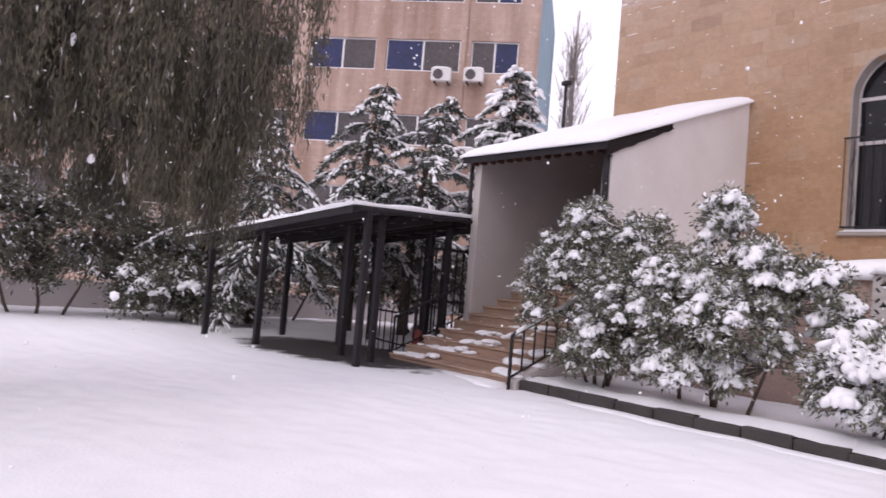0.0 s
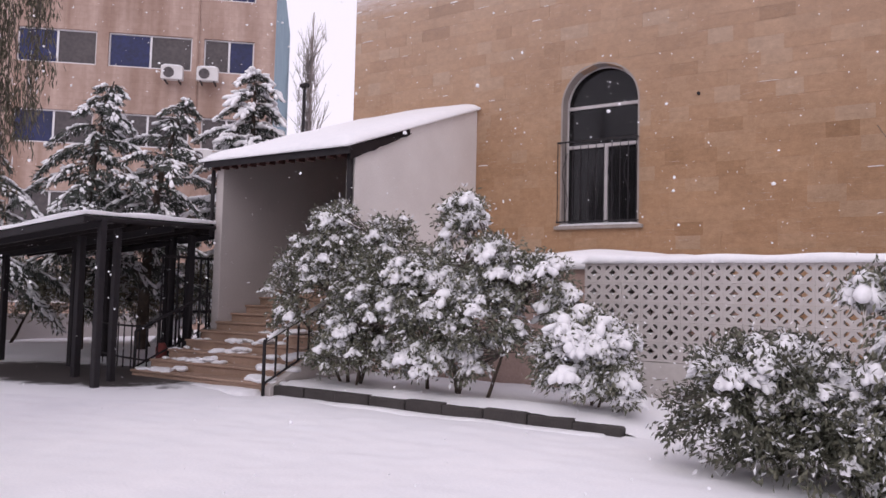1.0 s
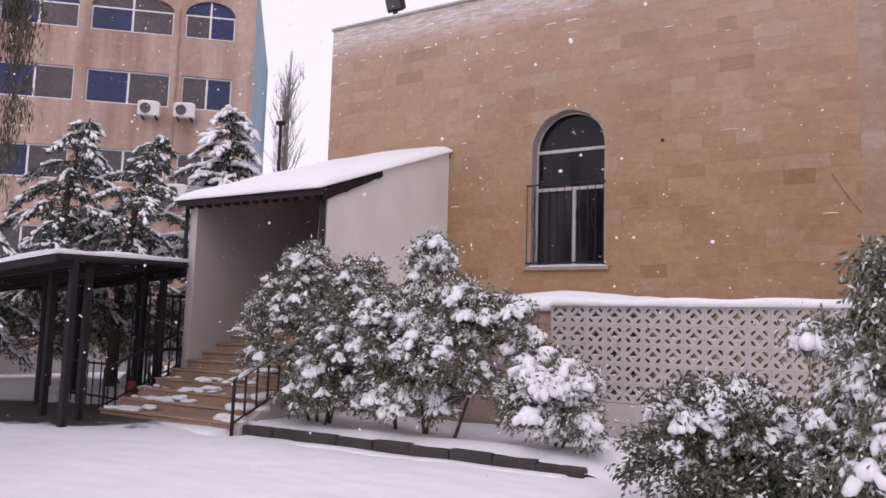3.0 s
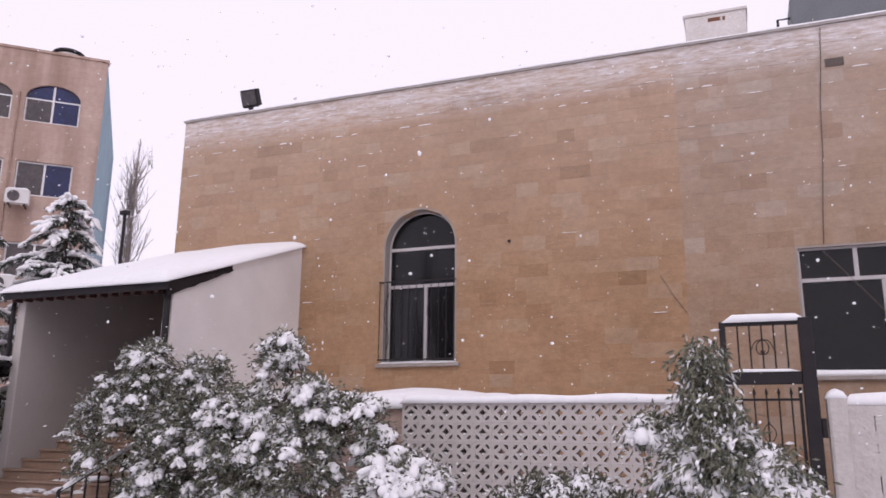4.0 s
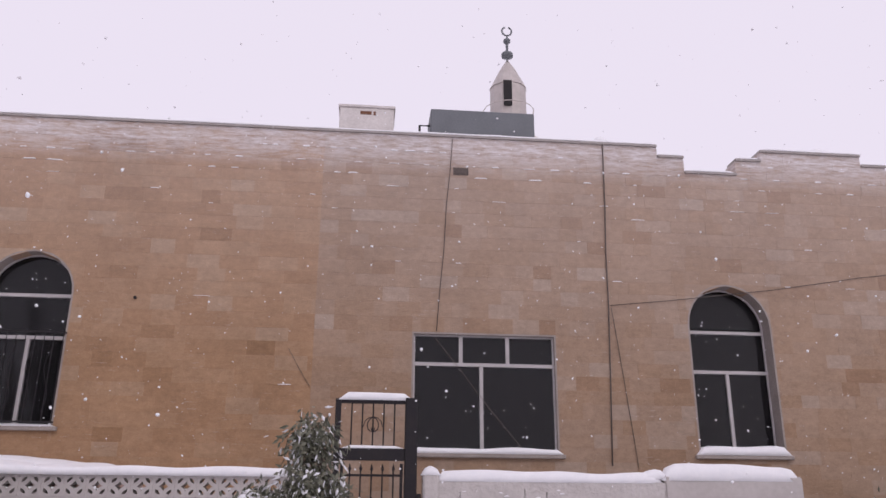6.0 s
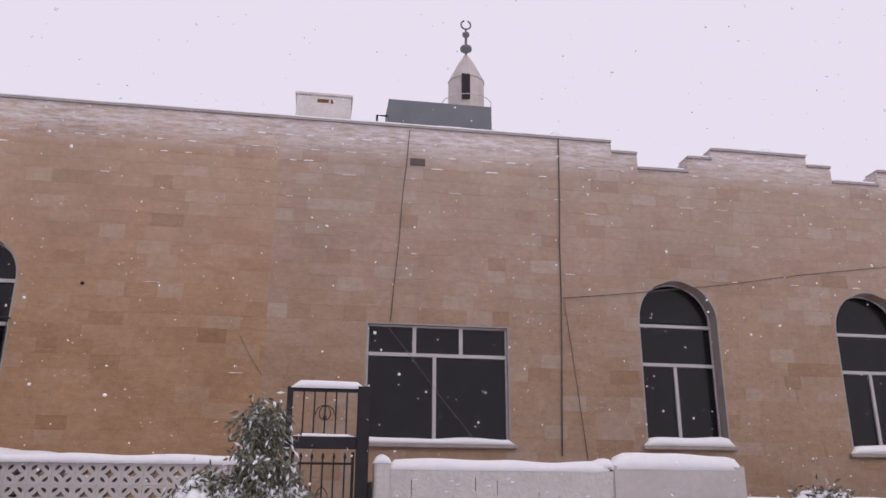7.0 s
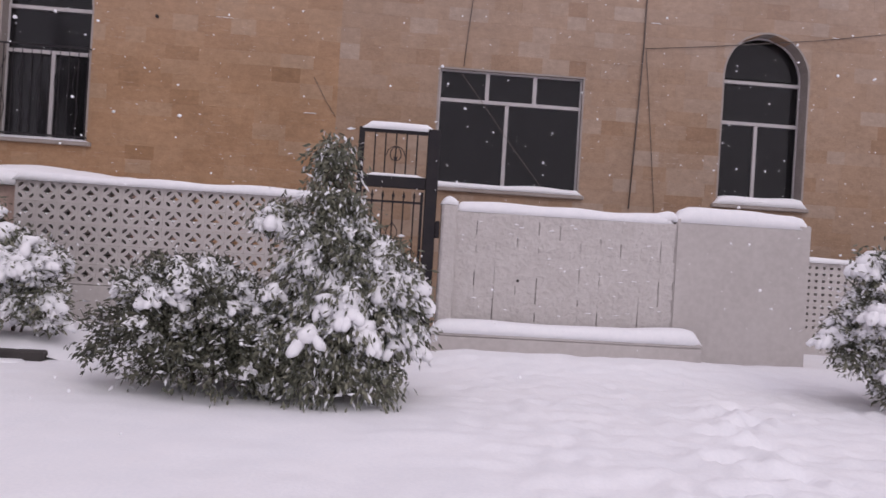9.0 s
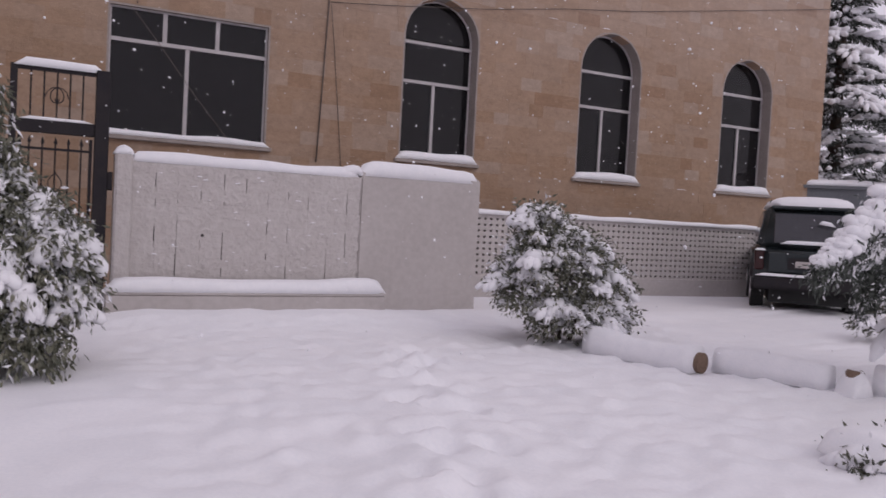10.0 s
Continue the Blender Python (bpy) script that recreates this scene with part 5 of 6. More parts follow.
for ci, (a, b) in enumerate(cols):
    for ri2, (z, hh, arch) in enumerate(rowsF):
        wn_ = part("window", Shape().box(a, b, 0.10, 0.15, z, z + 0.07).box(a, a + 0.06, 0.10, 0.15, z + 0.07, z + hh).box(b - 0.06, b, 0.10, 0.15, z + 0.07, z + hh).box(a + 0.06, b - 0.06, 0.10, 0.15, z + hh - 0.06, z + hh).box((a + b) / 2 - 0.04, (a + b) / 2 + 0.04, 0.09, 0.15, z + 0.07, z + hh - 0.06), "white_frame", far)
        left_blue, right_blue = ci != 1 and ri2 < 3 and not (ci == 0 and ri2 == 2), ci == 1 and ri2 < 2
        part("pane", Shape().box(a + 0.06, (a + b) / 2 - 0.04, 0.12, 0.13, z + 0.07, z + hh - 0.06), "glass_blue" if left_blue else "glass_grey", wn_)
        part("pane", Shape().box((a + b) / 2 + 0.04, b - 0.06, 0.12, 0.13, z + 0.07, z + hh - 0.06), "glass_blue" if right_blue else "glass_grey", wn_)
        if arch:
            cxx, rx = (a + b) / 2, (b - a) / 2
            o = [(cxx + rx * math.cos(math.pi * k / 12), z + hh + 0.62 * math.sin(math.pi * k / 12)) for k in range(13)]
            part("fanlight", Shape().prism(o, 0.12, 0.13), "glass_blue" if ci % 3 else "glass_grey", wn_)
            part("mullion", Shape().box(cxx - 0.04, cxx + 0.04, 0.09, 0.119, z + hh, z + hh + 0.6), "white_frame", wn_)


def ac_unit(u, z):
    ob = thing("ac_unit", "white boxy outdoor air conditioner on wall brackets", "air conditioner", group="air conditioners on the facade")
    ob.matrix_world = far.matrix_world @ pose(u, -0.36, z)
    part("casing", Shape().box(-0.43, 0.43, -0.30, 0.0, 0, 0.56), "ac", ob, bevel=0.02)
    part("fan_grille", Shape().tube([(-0.12, -0.302, 0.28), (-0.12, -0.32, 0.28)], 0.22, 14), "glass_grey", ob)
    part("bracket", Shape().box(-0.3, -0.25, -0.25, 0.36, -0.06, 0.0).box(0.25, 0.3, -0.25, 0.36, -0.06, 0.0), "black", ob)
    part("snow", Shape().drift((-0.42, -0.15, 0.555), (0.42, -0.15, 0.555), 0.3, 0.08, u), "snow_lump", ob, "", True)


for u, z in ((2.62, 10.15), (4.02, 10.18), (3.9, 6.75), (-5.5, 6.8)):
    ac_unit(u, z)
solid("facade_pipe", Shape().tube([tuple(far.matrix_world @ Vector((3.52, -0.05, z))) for z in (6.5, 9.0, 12.0, 15.0)], 0.04, 6), "far_stone", "pale drain pipe down the far facade", "pipe")

rt = thing("roof_tank", "round dark water tank capped with snow on the apartment roof", "tank")
rt.matrix_world = far.matrix_world @ pose(5.0, 1.2, FZ - 0.4)
part("body", Shape().lathe([(0.58, 0.0), (0.6, 0.1), (0.6, 0.85), (0.55, 0.92)], 0, 0, 20), "cream", rt, smooth=True)
part("lid", Shape().lathe([(0.66, 0.92), (0.68, 0.98), (0.62, 1.06), (0.2, 1.12)], 0, 0, 20), "black", rt, "dark rounded lid")
part("snow_cap", Shape().lathe([(0.5, 1.07), (0.48, 1.13), (0.3, 1.2), (0.05, 1.23)], 0, 0, 20), "snow_lump", rt, "", True)

# ---- vegetation ----
PB = "snow-laden evergreen shrub in the planting bed"
shrub("shrub", PB, (-7.7, 9.2, 0.2), [(0, 0, -0.5, 0, 1.9, 0.03), (0.1, 0.1, 0.4, -0.1, 2.2, 0.035), (-0.1, 0, -1.0, -0.2, 1.3, 0.025), (0.2, 0, 0.8, 0, 1.6, 0.025), (0.3, -0.2, 0.6, -0.3, 0.9, 0.02)],
      [((-8.1, 9.15, 1.45), (1.05, 0.75, 0.95), 300), ((-7.15, 9.1, 1.15), (0.75, 0.7, 0.95), 230), ((-7.95, 9.15, 2.4), (0.42, 0.4, 0.55), 75), ((-7.0, 9.2, 2.15), (0.42, 0.4, 0.55), 80), ((-7.5, 8.95, 0.62), (0.85, 0.5, 0.42), 120)], snow=0.8, lump=0.065, leaf=0.08)
shrub("shrub", PB, (-5.75, 9.2, 0.2), [(0, 0, 0.2, 0, 2.4, 0.03), (0, 0, -0.6, 0, 1.8, 0.028), (0.5, -0.1, 0.9, -0.1, 1.3, 0.028), (-0.5, 0, -0.5, -0.1, 1.5, 0.03)],
      [((-6.25, 9.1, 1.35), (0.6, 0.6, 0.85), 170), ((-5.4, 9.05, 1.15), (0.75, 0.65, 0.75), 200), ((-5.75, 9.25, 2.35), (0.32, 0.3, 0.62), 70), ((-5.2, 9.2, 1.95), (0.45, 0.4, 0.4), 60), ((-4.65, 9.25, 1.7), (0.55, 0.4, 0.42), 70), ((-5.9, 8.95, 0.6), (0.7, 0.45, 0.35), 80)], snow=1.05, lump=0.085)
shrub("shrub", "small shrub bowed down under heavy wet snow", (-3.9, 9.25, 0.15), [(0, 0.2, 0, 0, 1.2, 0.025), (0.1, 0.1, 0.4, -0.1, 0.9, 0.02)],
      [((-3.85, 9.1, 0.75), (0.66, 0.5, 0.62), 190), ((-4.3, 9.3, 1.35), (0.22, 0.22, 0.35), 25), ((-3.5, 9.0, 0.5), (0.35, 0.35, 0.35), 60)], snow=1.0, lump=0.105)
shrub("shrub", "rounded dark-leaved shrub with snow on its crown before the gate", (-1.3, 7.5, 0.0), [(0, 0, -0.3, 0, 0.9, 0.03), (0.1, 0, 0.4, 0.1, 0.9, 0.025)],
      [((-1.35, 7.5, 0.60), (0.85, 0.8, 0.62), 330), ((-0.7, 7.4, 0.45), (0.5, 0.6, 0.5), 130), ((-1.0, 7.15, 0.25), (0.8, 0.55, 0.28), 120)], material="leaf_dark", snow=0.8, lump=0.085, leaf=0.08, bare=(0.5, 9.0), per=44)
shrub("small_tree", "small drooping tree bent under clumps of wet snow", (0.05, 7.45, 0.0), [(0, 0, -0.05, 0, 2.2, 0.045), (0.05, 0, 0.45, -0.1, 1.2, 0.03), (-0.05, 0, -0.45, -0.1, 1.5, 0.03)],
      [((0.1, 7.3, 0.62), (0.78, 0.72, 0.62), 280), ((0.05, 7.35, 1.2), (0.55, 0.5, 0.5), 130), ((0.0, 7.45, 1.65), (0.3, 0.28, 0.36), 46), ((-0.08, 7.5, 2.15), (0.19, 0.19, 0.34), 26), ((-0.5, 7.4, 1.6), (0.28, 0.22, 0.2), 24), ((0.5, 7.2, 0.8), (0.35, 0.4, 0.62), 80), ((0.1, 7.0, 0.22), (0.7, 0.45, 0.25), 90)], leaf=0.085, snow=0.9, droop=1.4, lump=0.105, per=44, category="tree", bare=(0.5, 1.72))
shrub("shrub", "rounded snow-covered shrub beside the white wall", (6.4, 8.0, 0.0), [(0, 0, -0.2, 0, 1.2, 0.03), (0.1, 0, 0.5, 0, 1.0, 0.025)],
      [((6.3, 8.05, 0.75), (0.8, 0.75, 0.72), 280), ((6.1, 8.1, 1.45), (0.28, 0.28, 0.28), 36), ((6.95, 8.0, 0.62), (0.42, 0.4, 0.45), 70), ((6.5, 7.7, 0.3), (0.7, 0.45, 0.32), 110)], snow=1.35, lump=0.10)
conifer("conifer", "large snow-laden cedar standing behind the shelter", (-19.9, 9.4, -0.2), 6.0, 3.6, 40, snow=1.0, fat=0.8, start=0.32, sag=0.55)
conifer("conifer", "tall snow-laden cedar with drooping tip before the apartment block", (-18.9, 11.8, -0.2), 7.3, 3.4, 46, lean=(0.45, 0.4), snow=1.0, fat=0.8, start=0.32, sag=0.55)
conifer("conifer", "slender snowy cedar with a bent leader", (-17.9, 13.0, -0.2), 7.1, 3.0, 40, lean=(0.7, 0.65), snow=1.0, fat=0.8, start=0.32, sag=0.55)
conifer("conifer", "broad snow-heaped spruce behind the stair porch", (-17.6, 16.3, -0.2), 8.5, 3.6, 74, snow=1.4, fat=1.25, sag=0.5)
conifer("conifer", "tall dark spruce heaped with snow beyond the building", (21.6, 16.0, -0.2), 11.5, 3.4, 120, snow=1.2, fat=1.6)
spruce = conifer("conifer", "young spruce with boughs buried in thick snow", (9.0, 4.3, -0.1), 4.4, 1.2, 60, sag=0.6, needle=0.13, snow=1.6, fat=1.3, start=0.3)


def laden_bough(tree, pts, r, dark):
    """A low bough: its twig, a fringe of needles under it and one thick roll of snow on top."""
    o = np.array(tree.location)
    pts = [np.array(p) - o for p in pts]
    twig = part("bough", Shape().tube([tuple(p) for p in pts], 0.03, 6, 0.01), "bark", tree, smooth=True)
    cum = np.linspace(0, len(pts) - 1.001, 46)
    spine = np.array([pts[int(k)] * (1 - k % 1) + pts[int(k) + 1] * (k % 1) for k in cum])
    wide = r * np.clip(1.15 - 0.75 * np.linspace(0, 1, 46), 0.3, 1)[:, None]
    n = 4200
    pick = rng.integers(0, 46, n)
    pos = spine[pick] + rng.normal(size=(n, 3)) * wide[pick] * np.array([0.75, 0.75, 0.25]) + np.array([0, 0, -dark]) * rng.uniform(0, 1, (n, 1)) ** 1.4
    v, f = leaf_cloud(pos, rng.normal(size=(n, 3)) * 0.5 + np.array([-0.5, 0, -0.9]), rng.uniform(0.04, 0.09, n), np.full(n, 0.009))
    part_np("foliage", v, f, "needle", twig, kind="stuff")
    pick = rng.integers(0, 45, 900)
    slide = rng.uniform(0, 1, (900, 1))
    at = spine[pick] * (1 - slide) + spine[pick + 1] * slide + rng.normal(size=(900, 3)) * wide[pick] * np.array([0.36, 0.36, 0.15]) + np.array([0, 0, 0.03])
    v, f = lumps(at, wide[pick] * np.array([0.62, 0.62, 0.45]) * rng.uniform(0.5, 1.1, (900, 3)), 0.05)
    part_np("snow_load", v, f, "snow_lump", twig, "thick roll of snow on the bough", True, "stuff")


laden_bough(spruce, [(8.9, 4.3, 2.35), (7.7, 4.25, 2.12), (7.1, 4.2, 1.76), (6.6, 4.2, 1.40), (6.33, 4.2, 1.24)], 0.19, 0.2)
laden_bough(spruce, [(8.9, 4.4, 1.6), (8.0, 4.5, 1.5), (7.6, 4.6, 1.35), (7.42, 4.6, 1.2)], 0.14, 0.5)
laden_bough(spruce, [(8.9, 4.2, 1.1), (8.0, 4.2, 0.95), (7.6, 4.2, 0.8)], 0.15, 0.3)
shrub("shrub", "low shrub almost buried under a smooth hump of snow", (5.65, 2.95, 0.0), [(0, 0, -0.2, 0, 0.1, 0.012), (0.1, 0, 0.3, 0.1, 0.1, 0.012)], [((5.65, 2.92, 0.04), (0.5, 0.36, 0.06), 44)], snow=0.9, lump=0.09, leaf=0.07, material="leaf_dark")
solid("shrub_snow", Shape().drift((5.2, 3.05, 0.05), (6.4, 2.82, 0.07), 0.62, 0.20, 14), "snow_lump", "smooth hump of snow lying over a low shrub", "snow", smooth=True)
shrub("shrub", "small twiggy shrub with a little snow on it", (11.75, 7.2, 0.0), [(0, 0, -0.3, 0, 0.5, 0.015), (0.1, 0, 0.4, 0.1, 0.4, 0.015)], [((11.7, 7.2, 0.3), (0.6, 0.4, 0.3), 50)], snow=0.6, lump=0.09, leaf=0.08, per=18)
shrub("hedge_shrub", "dark garden shrub streaked with snow at the yard edge", (-20.6, 4.3, -0.1), [(0, 0, 0, 0, 1.8, 0.05), (0, 0.5, 0, 1.2, 1.6, 0.05), (0, -0.5, 0, -1.2, 1.6, 0.05)],
      [((-20.8, 2.6, 1.7), (1.4, 1.9, 1.9), 300), ((-21.0, 5.4, 1.6), (1.3, 1.7, 1.8), 280), ((-21.2, 8.0, 1.3), (1.1, 1.5, 1.5), 200)], leaf=0.15, material="leaf_dark", snow=0.14, lump=0.10, per=42)
shrub("hedge_shrub", "dark garden shrub streaked with snow at the yard edge", (-19.6, 7.4, -0.1), [(0, 0, 0, 0, 1.5, 0.05), (0, 0.5, 0.2, 1.0, 1.2, 0.05)],
      [((-19.8, 7.0, 0.7), (1.0, 1.2, 0.8), 160), ((-19.2, 8.3, 0.6), (0.9, 1.0, 0.7), 120)], leaf=0.16, material="leaf_dark", snow=0.5, lump=0.13, per=36)
shrub("hedge_shrub", "snowy undergrowth behind the open shelter", (-18.2, 14.4, -0.1), [(0, 0, 0, 0, 1.5, 0.05), (0.8, 0.5, 1.8, 0.6, 1.3, 0.05), (-0.6, -0.4, -1.2, -0.8, 1.3, 0.05)],
      [((-19.6, 13.2, 1.2), (1.3, 1.2, 1.0), 120), ((-17.6, 15.0, 1.3), (1.5, 1.0, 1.1), 150), ((-15.6, 15.6, 1.2), (1.4, 0.9, 1.1), 120)], leaf=0.16, material="undergrowth", snow=0.25, lump=0.10, per=34)
shrub("hedge_shrub", "tangled olive undergrowth with bare twigs beyond the shelter", (-21.8, 10.6, -0.1), [(0, 0, 0, 0, 1.5, 0.05), (0.3, 0.8, 0.2, 1.8, 1.6, 0.05), (0, -0.9, 0, -1.6, 1.4, 0.05)],
      [((-22.0, 9.2, 1.1), (1.0, 1.3, 1.0), 110), ((-22.0, 11.4, 1.3), (1.0, 1.5, 1.2), 130), ((-21.0, 13.2, 1.1), (1.0, 1.2, 1.0), 100)], leaf=0.16, material="undergrowth", snow=0.15, lump=0.10, per=34)
solid("garden_wall", Shape().box(-23.5, -23.2, -4, 18, -0.3, 0.75), "plaster_grey", "low grey garden wall behind the shrubs", "wall", kind="structure")

# weeping tree that hangs into the view
wt = thing("weeping_tree", "tall weeping evergreen with dark hanging strands", "tree", (-9.3, 1.15, 0))
part("trunk", Shape().tube([(0, 0, -0.2), (0.12, 0.05, 1.6), (0.3, 0.2, 3.2), (0.5, 0.8, 5.2), (0.6, 1.4, 7.0)], 0.19, 9, 0.06), "bark", wt, smooth=True)
for i in range(14):
    q = i * 2.4
    z = 3.4 + 0.22 * i
    part("limb", Shape().tube([(0.35, 0.4 + 0.08 * i, z), (0.35 + 0.6 * math.cos(q), 0.6 + 0.9 * math.sin(q) + 0.08 * i, z + 0.5), (0.3 + 1.1 * math.cos(q), 1.2 + 1.8 * math.sin(q), z + 0.55)], 0.05, 5, 0.015), "bark", wt, smooth=True)
N = 2600
tuft = np.stack([rng.uniform(-1.2, 1.75, 260), rng.uniform(-2.6, 3.3, 260)], 1)
pick = rng.integers(0, 260, N)
sx_, sy_ = tuft[pick, 0] + rng.normal(size=N) * 0.10, tuft[pick, 1] + rng.normal(size=N) * 0.10
level = rng.uniform(0, 1, 260)[pick]
low_ = np.interp(sy_, [-2.6, -0.3, 0.6, 1.3, 2.0, 2.55, 2.9, 3.4], [2.2, 2.3, 2.1, 1.9, 1.7, 1.6, 2.7, 3.6]) + 4.2 * level ** 1.5 + rng.exponential(0.18, N)
top_ = low_ + rng.uniform(0.5, 1.6, N)
a_, b_ = np.stack([sx_ + rng.normal(size=N) * 0.1, sy_ + rng.normal(size=N) * 0.1, top_], 1), np.stack([sx_, sy_, low_], 1)
v_, f_ = sticks(a_, b_, np.full((N, 1), 0.006), np.full((N, 1), 0.003))
part_np("strand", v_, f_, "twig", wt, kind="stuff")
K = 105
s_ = rng.uniform(0, 1, (N, K, 1))
pos_ = (a_[:, None] * (1 - s_) + b_[:, None] * s_).reshape(-1, 3) + rng.normal(size=(N * K, 3)) * 0.05
v_, f_ = leaf_cloud(pos_, rng.normal(size=(N * K, 3)) * 0.28 + np.array([0, 0, -1.0]), rng.uniform(0.06, 0.14, N * K), rng.uniform(0.004, 0.009, N * K))
part_np("foliage", v_, f_, "weep", wt, kind="stuff")
sn_at = np.stack([rng.uniform(-1.1, 1.6, 60), rng.uniform(-2.4, 3.0, 60), rng.uniform(2.3, 5.5, 60)], 1)
v_, f_ = lumps(sn_at, rng.uniform(0.02, 0.045, (60, 3)) * np.array([1, 1, 2.2]), 0.15)
part_np("snow_load", v_, f_, "snow_lump", wt, "", True, "stuff")

# bare poplar far behind
pop = thing("bare_poplar", "leafless upright poplar with fine grey twigs", "tree", (-31.0, 33.0, -0.2))
part("trunk", Shape().tube([(0, 0, 0), (0, 0, 9), (0.1, 0, 18)], 0.22, 7, 0.03), "pale_twig", pop, smooth=True)
pa = np.stack([rng.normal(size=170) * 0.15, rng.normal(size=170) * 0.15, rng.uniform(3, 16, 170)], 1)
pw = unit(np.stack([rng.normal(size=170) * 0.3, rng.normal(size=170) * 0.3, np.ones(170)], 1)) * rng.uniform(1.2, 3.2, (170, 1)) * np.clip((19.5 - pa[:, 2:]) / 8, 0.25, 1)
v_, f_ = sticks(pa, pa + pw, np.full((170, 1), 0.035), np.full((170, 1), 0.01))
part_np("branch", v_, f_, "pale_twig", pop, kind="stuff")
mid = pa + pw * rng.uniform(0.3, 0.9, (170, 1))
idx = rng.integers(0, 170, 520)
v_, f_ = sticks(mid[idx], mid[idx] + unit(np.stack([rng.normal(size=520) * 0.25, rng.normal(size=520) * 0.25, np.ones(520)], 1)) * rng.uniform(0.5, 1.3, (520, 1)), np.full((520, 1), 0.014), np.full((520, 1), 0.006))
part_np("twig", v_, f_, "pale_twig", pop, kind="stuff")
lp = thing("street_lamp", "thin dark lamp post behind the porch", "lamp", (-20.6, 21.6, 0))
part("pole", Shape().tube([(0, 0, -0.2), (0, 0, 9.4)], 0.06, 8), "black", lp, smooth=True)
part("head", Shape().box(-0.18, 0.18, -0.1, 0.1, 9.35, 9.5), "black", lp, bevel=0.02)

# ---- parked van, logs ----
van = thing("parked_car", "dark green off-road estate car parked with snow on its roof", "car", (12.81, 9.49, 0.12), turn=44)
van.scale = (1.05, 1.05, 1.05)


def taper(x0, x1, y, z0, x2, x3, y2, z1):
    """A block whose top is drawn in: base from x0 to x1 and +-y at z0, top from x2 to x3 and +-y2 at z1."""
    v = [(x0, -y, z0), (x1, -y, z0), (x1, y, z0), (x0, y, z0), (x2, -y2, z1), (x3, -y2, z1), (x3, y2, z1), (x2, y2, z1)]
    return Shape().add(v, [(0, 3, 2, 1), (4, 5, 6, 7), (0, 1, 5, 4), (1, 2, 6, 5), (2, 3, 7, 6), (3, 0, 4, 7)])


prof = [(0.06, 0.46), (0.0, 0.62), (0.0, 1.02), (0.05, 1.13), (3.1, 1.14), (4.3, 1.04), (4.52, 0.9), (4.55, 0.5), (4.4, 0.40), (0.2, 0.40)]
part("body", Shape().prism(prof, -0.89, 0.89), "van_paint", van, bevel=0.06, seg=3, smooth=True)
part("cabin", taper(0.06, 3.15, 0.855, 1.12, 0.30, 2.45, 0.72, 1.86), "van_paint", van, bevel=0.07, seg=3, smooth=True)
tilt = pose(0.036, 0, 1.16, 0, 18, 0)
part("rear_window", Shape().box(-0.014, 0.02, -0.60, 0.60, 0.05, 0.60, tilt), "glass_dark", van, bevel=0.012)
part("wiper", Shape().box(-0.03, -0.016, -0.02, 0.40, 0.07, 0.09, tilt), "black", van)
part("window_snow", Shape().drift((0.02, -0.5, 1.19), (0.02, 0.5, 1.19), 0.10, 0.06, 3), "snow_lump", van, "snow clinging to the rear window", True)
part("window_snow", Shape().drift((0.10, -0.35, 1.52), (0.10, -0.1, 1.56), 0.08, 0.07, 8), "snow_lump", van, "snow clinging to the rear window", True)
for s in (-1, 1):
    lean = pose(0, s * 0.862, 1.14, s * 10.3, 0, 0)
    for a, b, c in ((0.36, 1.0, 0.46), (1.10, 1.85, 1.10), (1.95, 2.85, 1.95)):
        part("side_window", Shape().prism([(a, 0.07), (b, 0.07), (min(b, 2.42), 0.58), (c, 0.58)], -0.012, 0.012, lean), "glass_dark", van)
    part("tail_light", Shape().box(-0.02, 0.14, s * 0.82 - 0.075, s * 0.82 + 0.078, 0.72, 1.06), "red_lens", van, bevel=0.02)
    part("light_snow", Shape().drift((-0.01, s * 0.9, 1.06), (-0.01, s * 0.72, 1.06), 0.08, 0.04, s), "snow_lump", van, "", True)
    part("wheel_arch", Shape().tube([(0.92 + 0.42 * math.cos(q), s * 0.89, 0.36 + 0.42 * math.sin(q)) for q in (radians(a) for a in range(0, 181, 20))], 0.035, 6), "black", van, smooth=True)
    for x in (0.92, 3.6):
        w_ob = part("wheel", Shape().tube([(x, s * 0.68, 0.34), (x, s * 0.905, 0.34)], 0.36, 22), "rubber", van)
        part("rim", Shape().tube([(x, s * 0.90, 0.34), (x, s * 0.918, 0.34)], 0.21, 16), "alu", w_ob)
    part("roof_rail", Shape().tube([(0.5, s * 0.66, 1.86), (0.55, s * 0.66, 1.95), (2.2, s * 0.66, 1.95), (2.25, s * 0.66, 1.86)], 0.02, 6), "black", van)
part("rear_bumper", Shape().box(-0.17, 0.05, -0.92, 0.92, 0.40, 0.63), "black", van, "black bumper with a line of snow", bevel=0.04, seg=2)
part("bumper_snow", Shape().drift((-0.10, -0.88, 0.625), (-0.10, 0.88, 0.625), 0.12, 0.045, 2), "snow_lump", van, "", True)
part("tailgate_panel", Shape().box(-0.02, 0.02, -0.68, 0.68, 0.68, 1.04), "van_paint", van, bevel=0.02)
part("plate_recess", Shape().box(-0.032, -0.018, -0.36, 0.36, 0.76, 0.95), "black", van)
part("blank_plate", Shape().box(-0.040, -0.033, -0.24, 0.24, 0.79, 0.90), "plaster_grey", van)
part("spoiler", Shape().box(0.17, 0.42, -0.66, 0.66, 1.80, 1.86), "van_paint", van, bevel=0.02)
part("underbody", Shape().box(0.1, 4.3, -0.62, 0.62, 0.16, 0.41), "rubber", van)
part("exhaust", Shape().tube([(-0.08, -0.5, 0.34), (0.5, -0.5, 0.34)], 0.03, 8), "black", van)
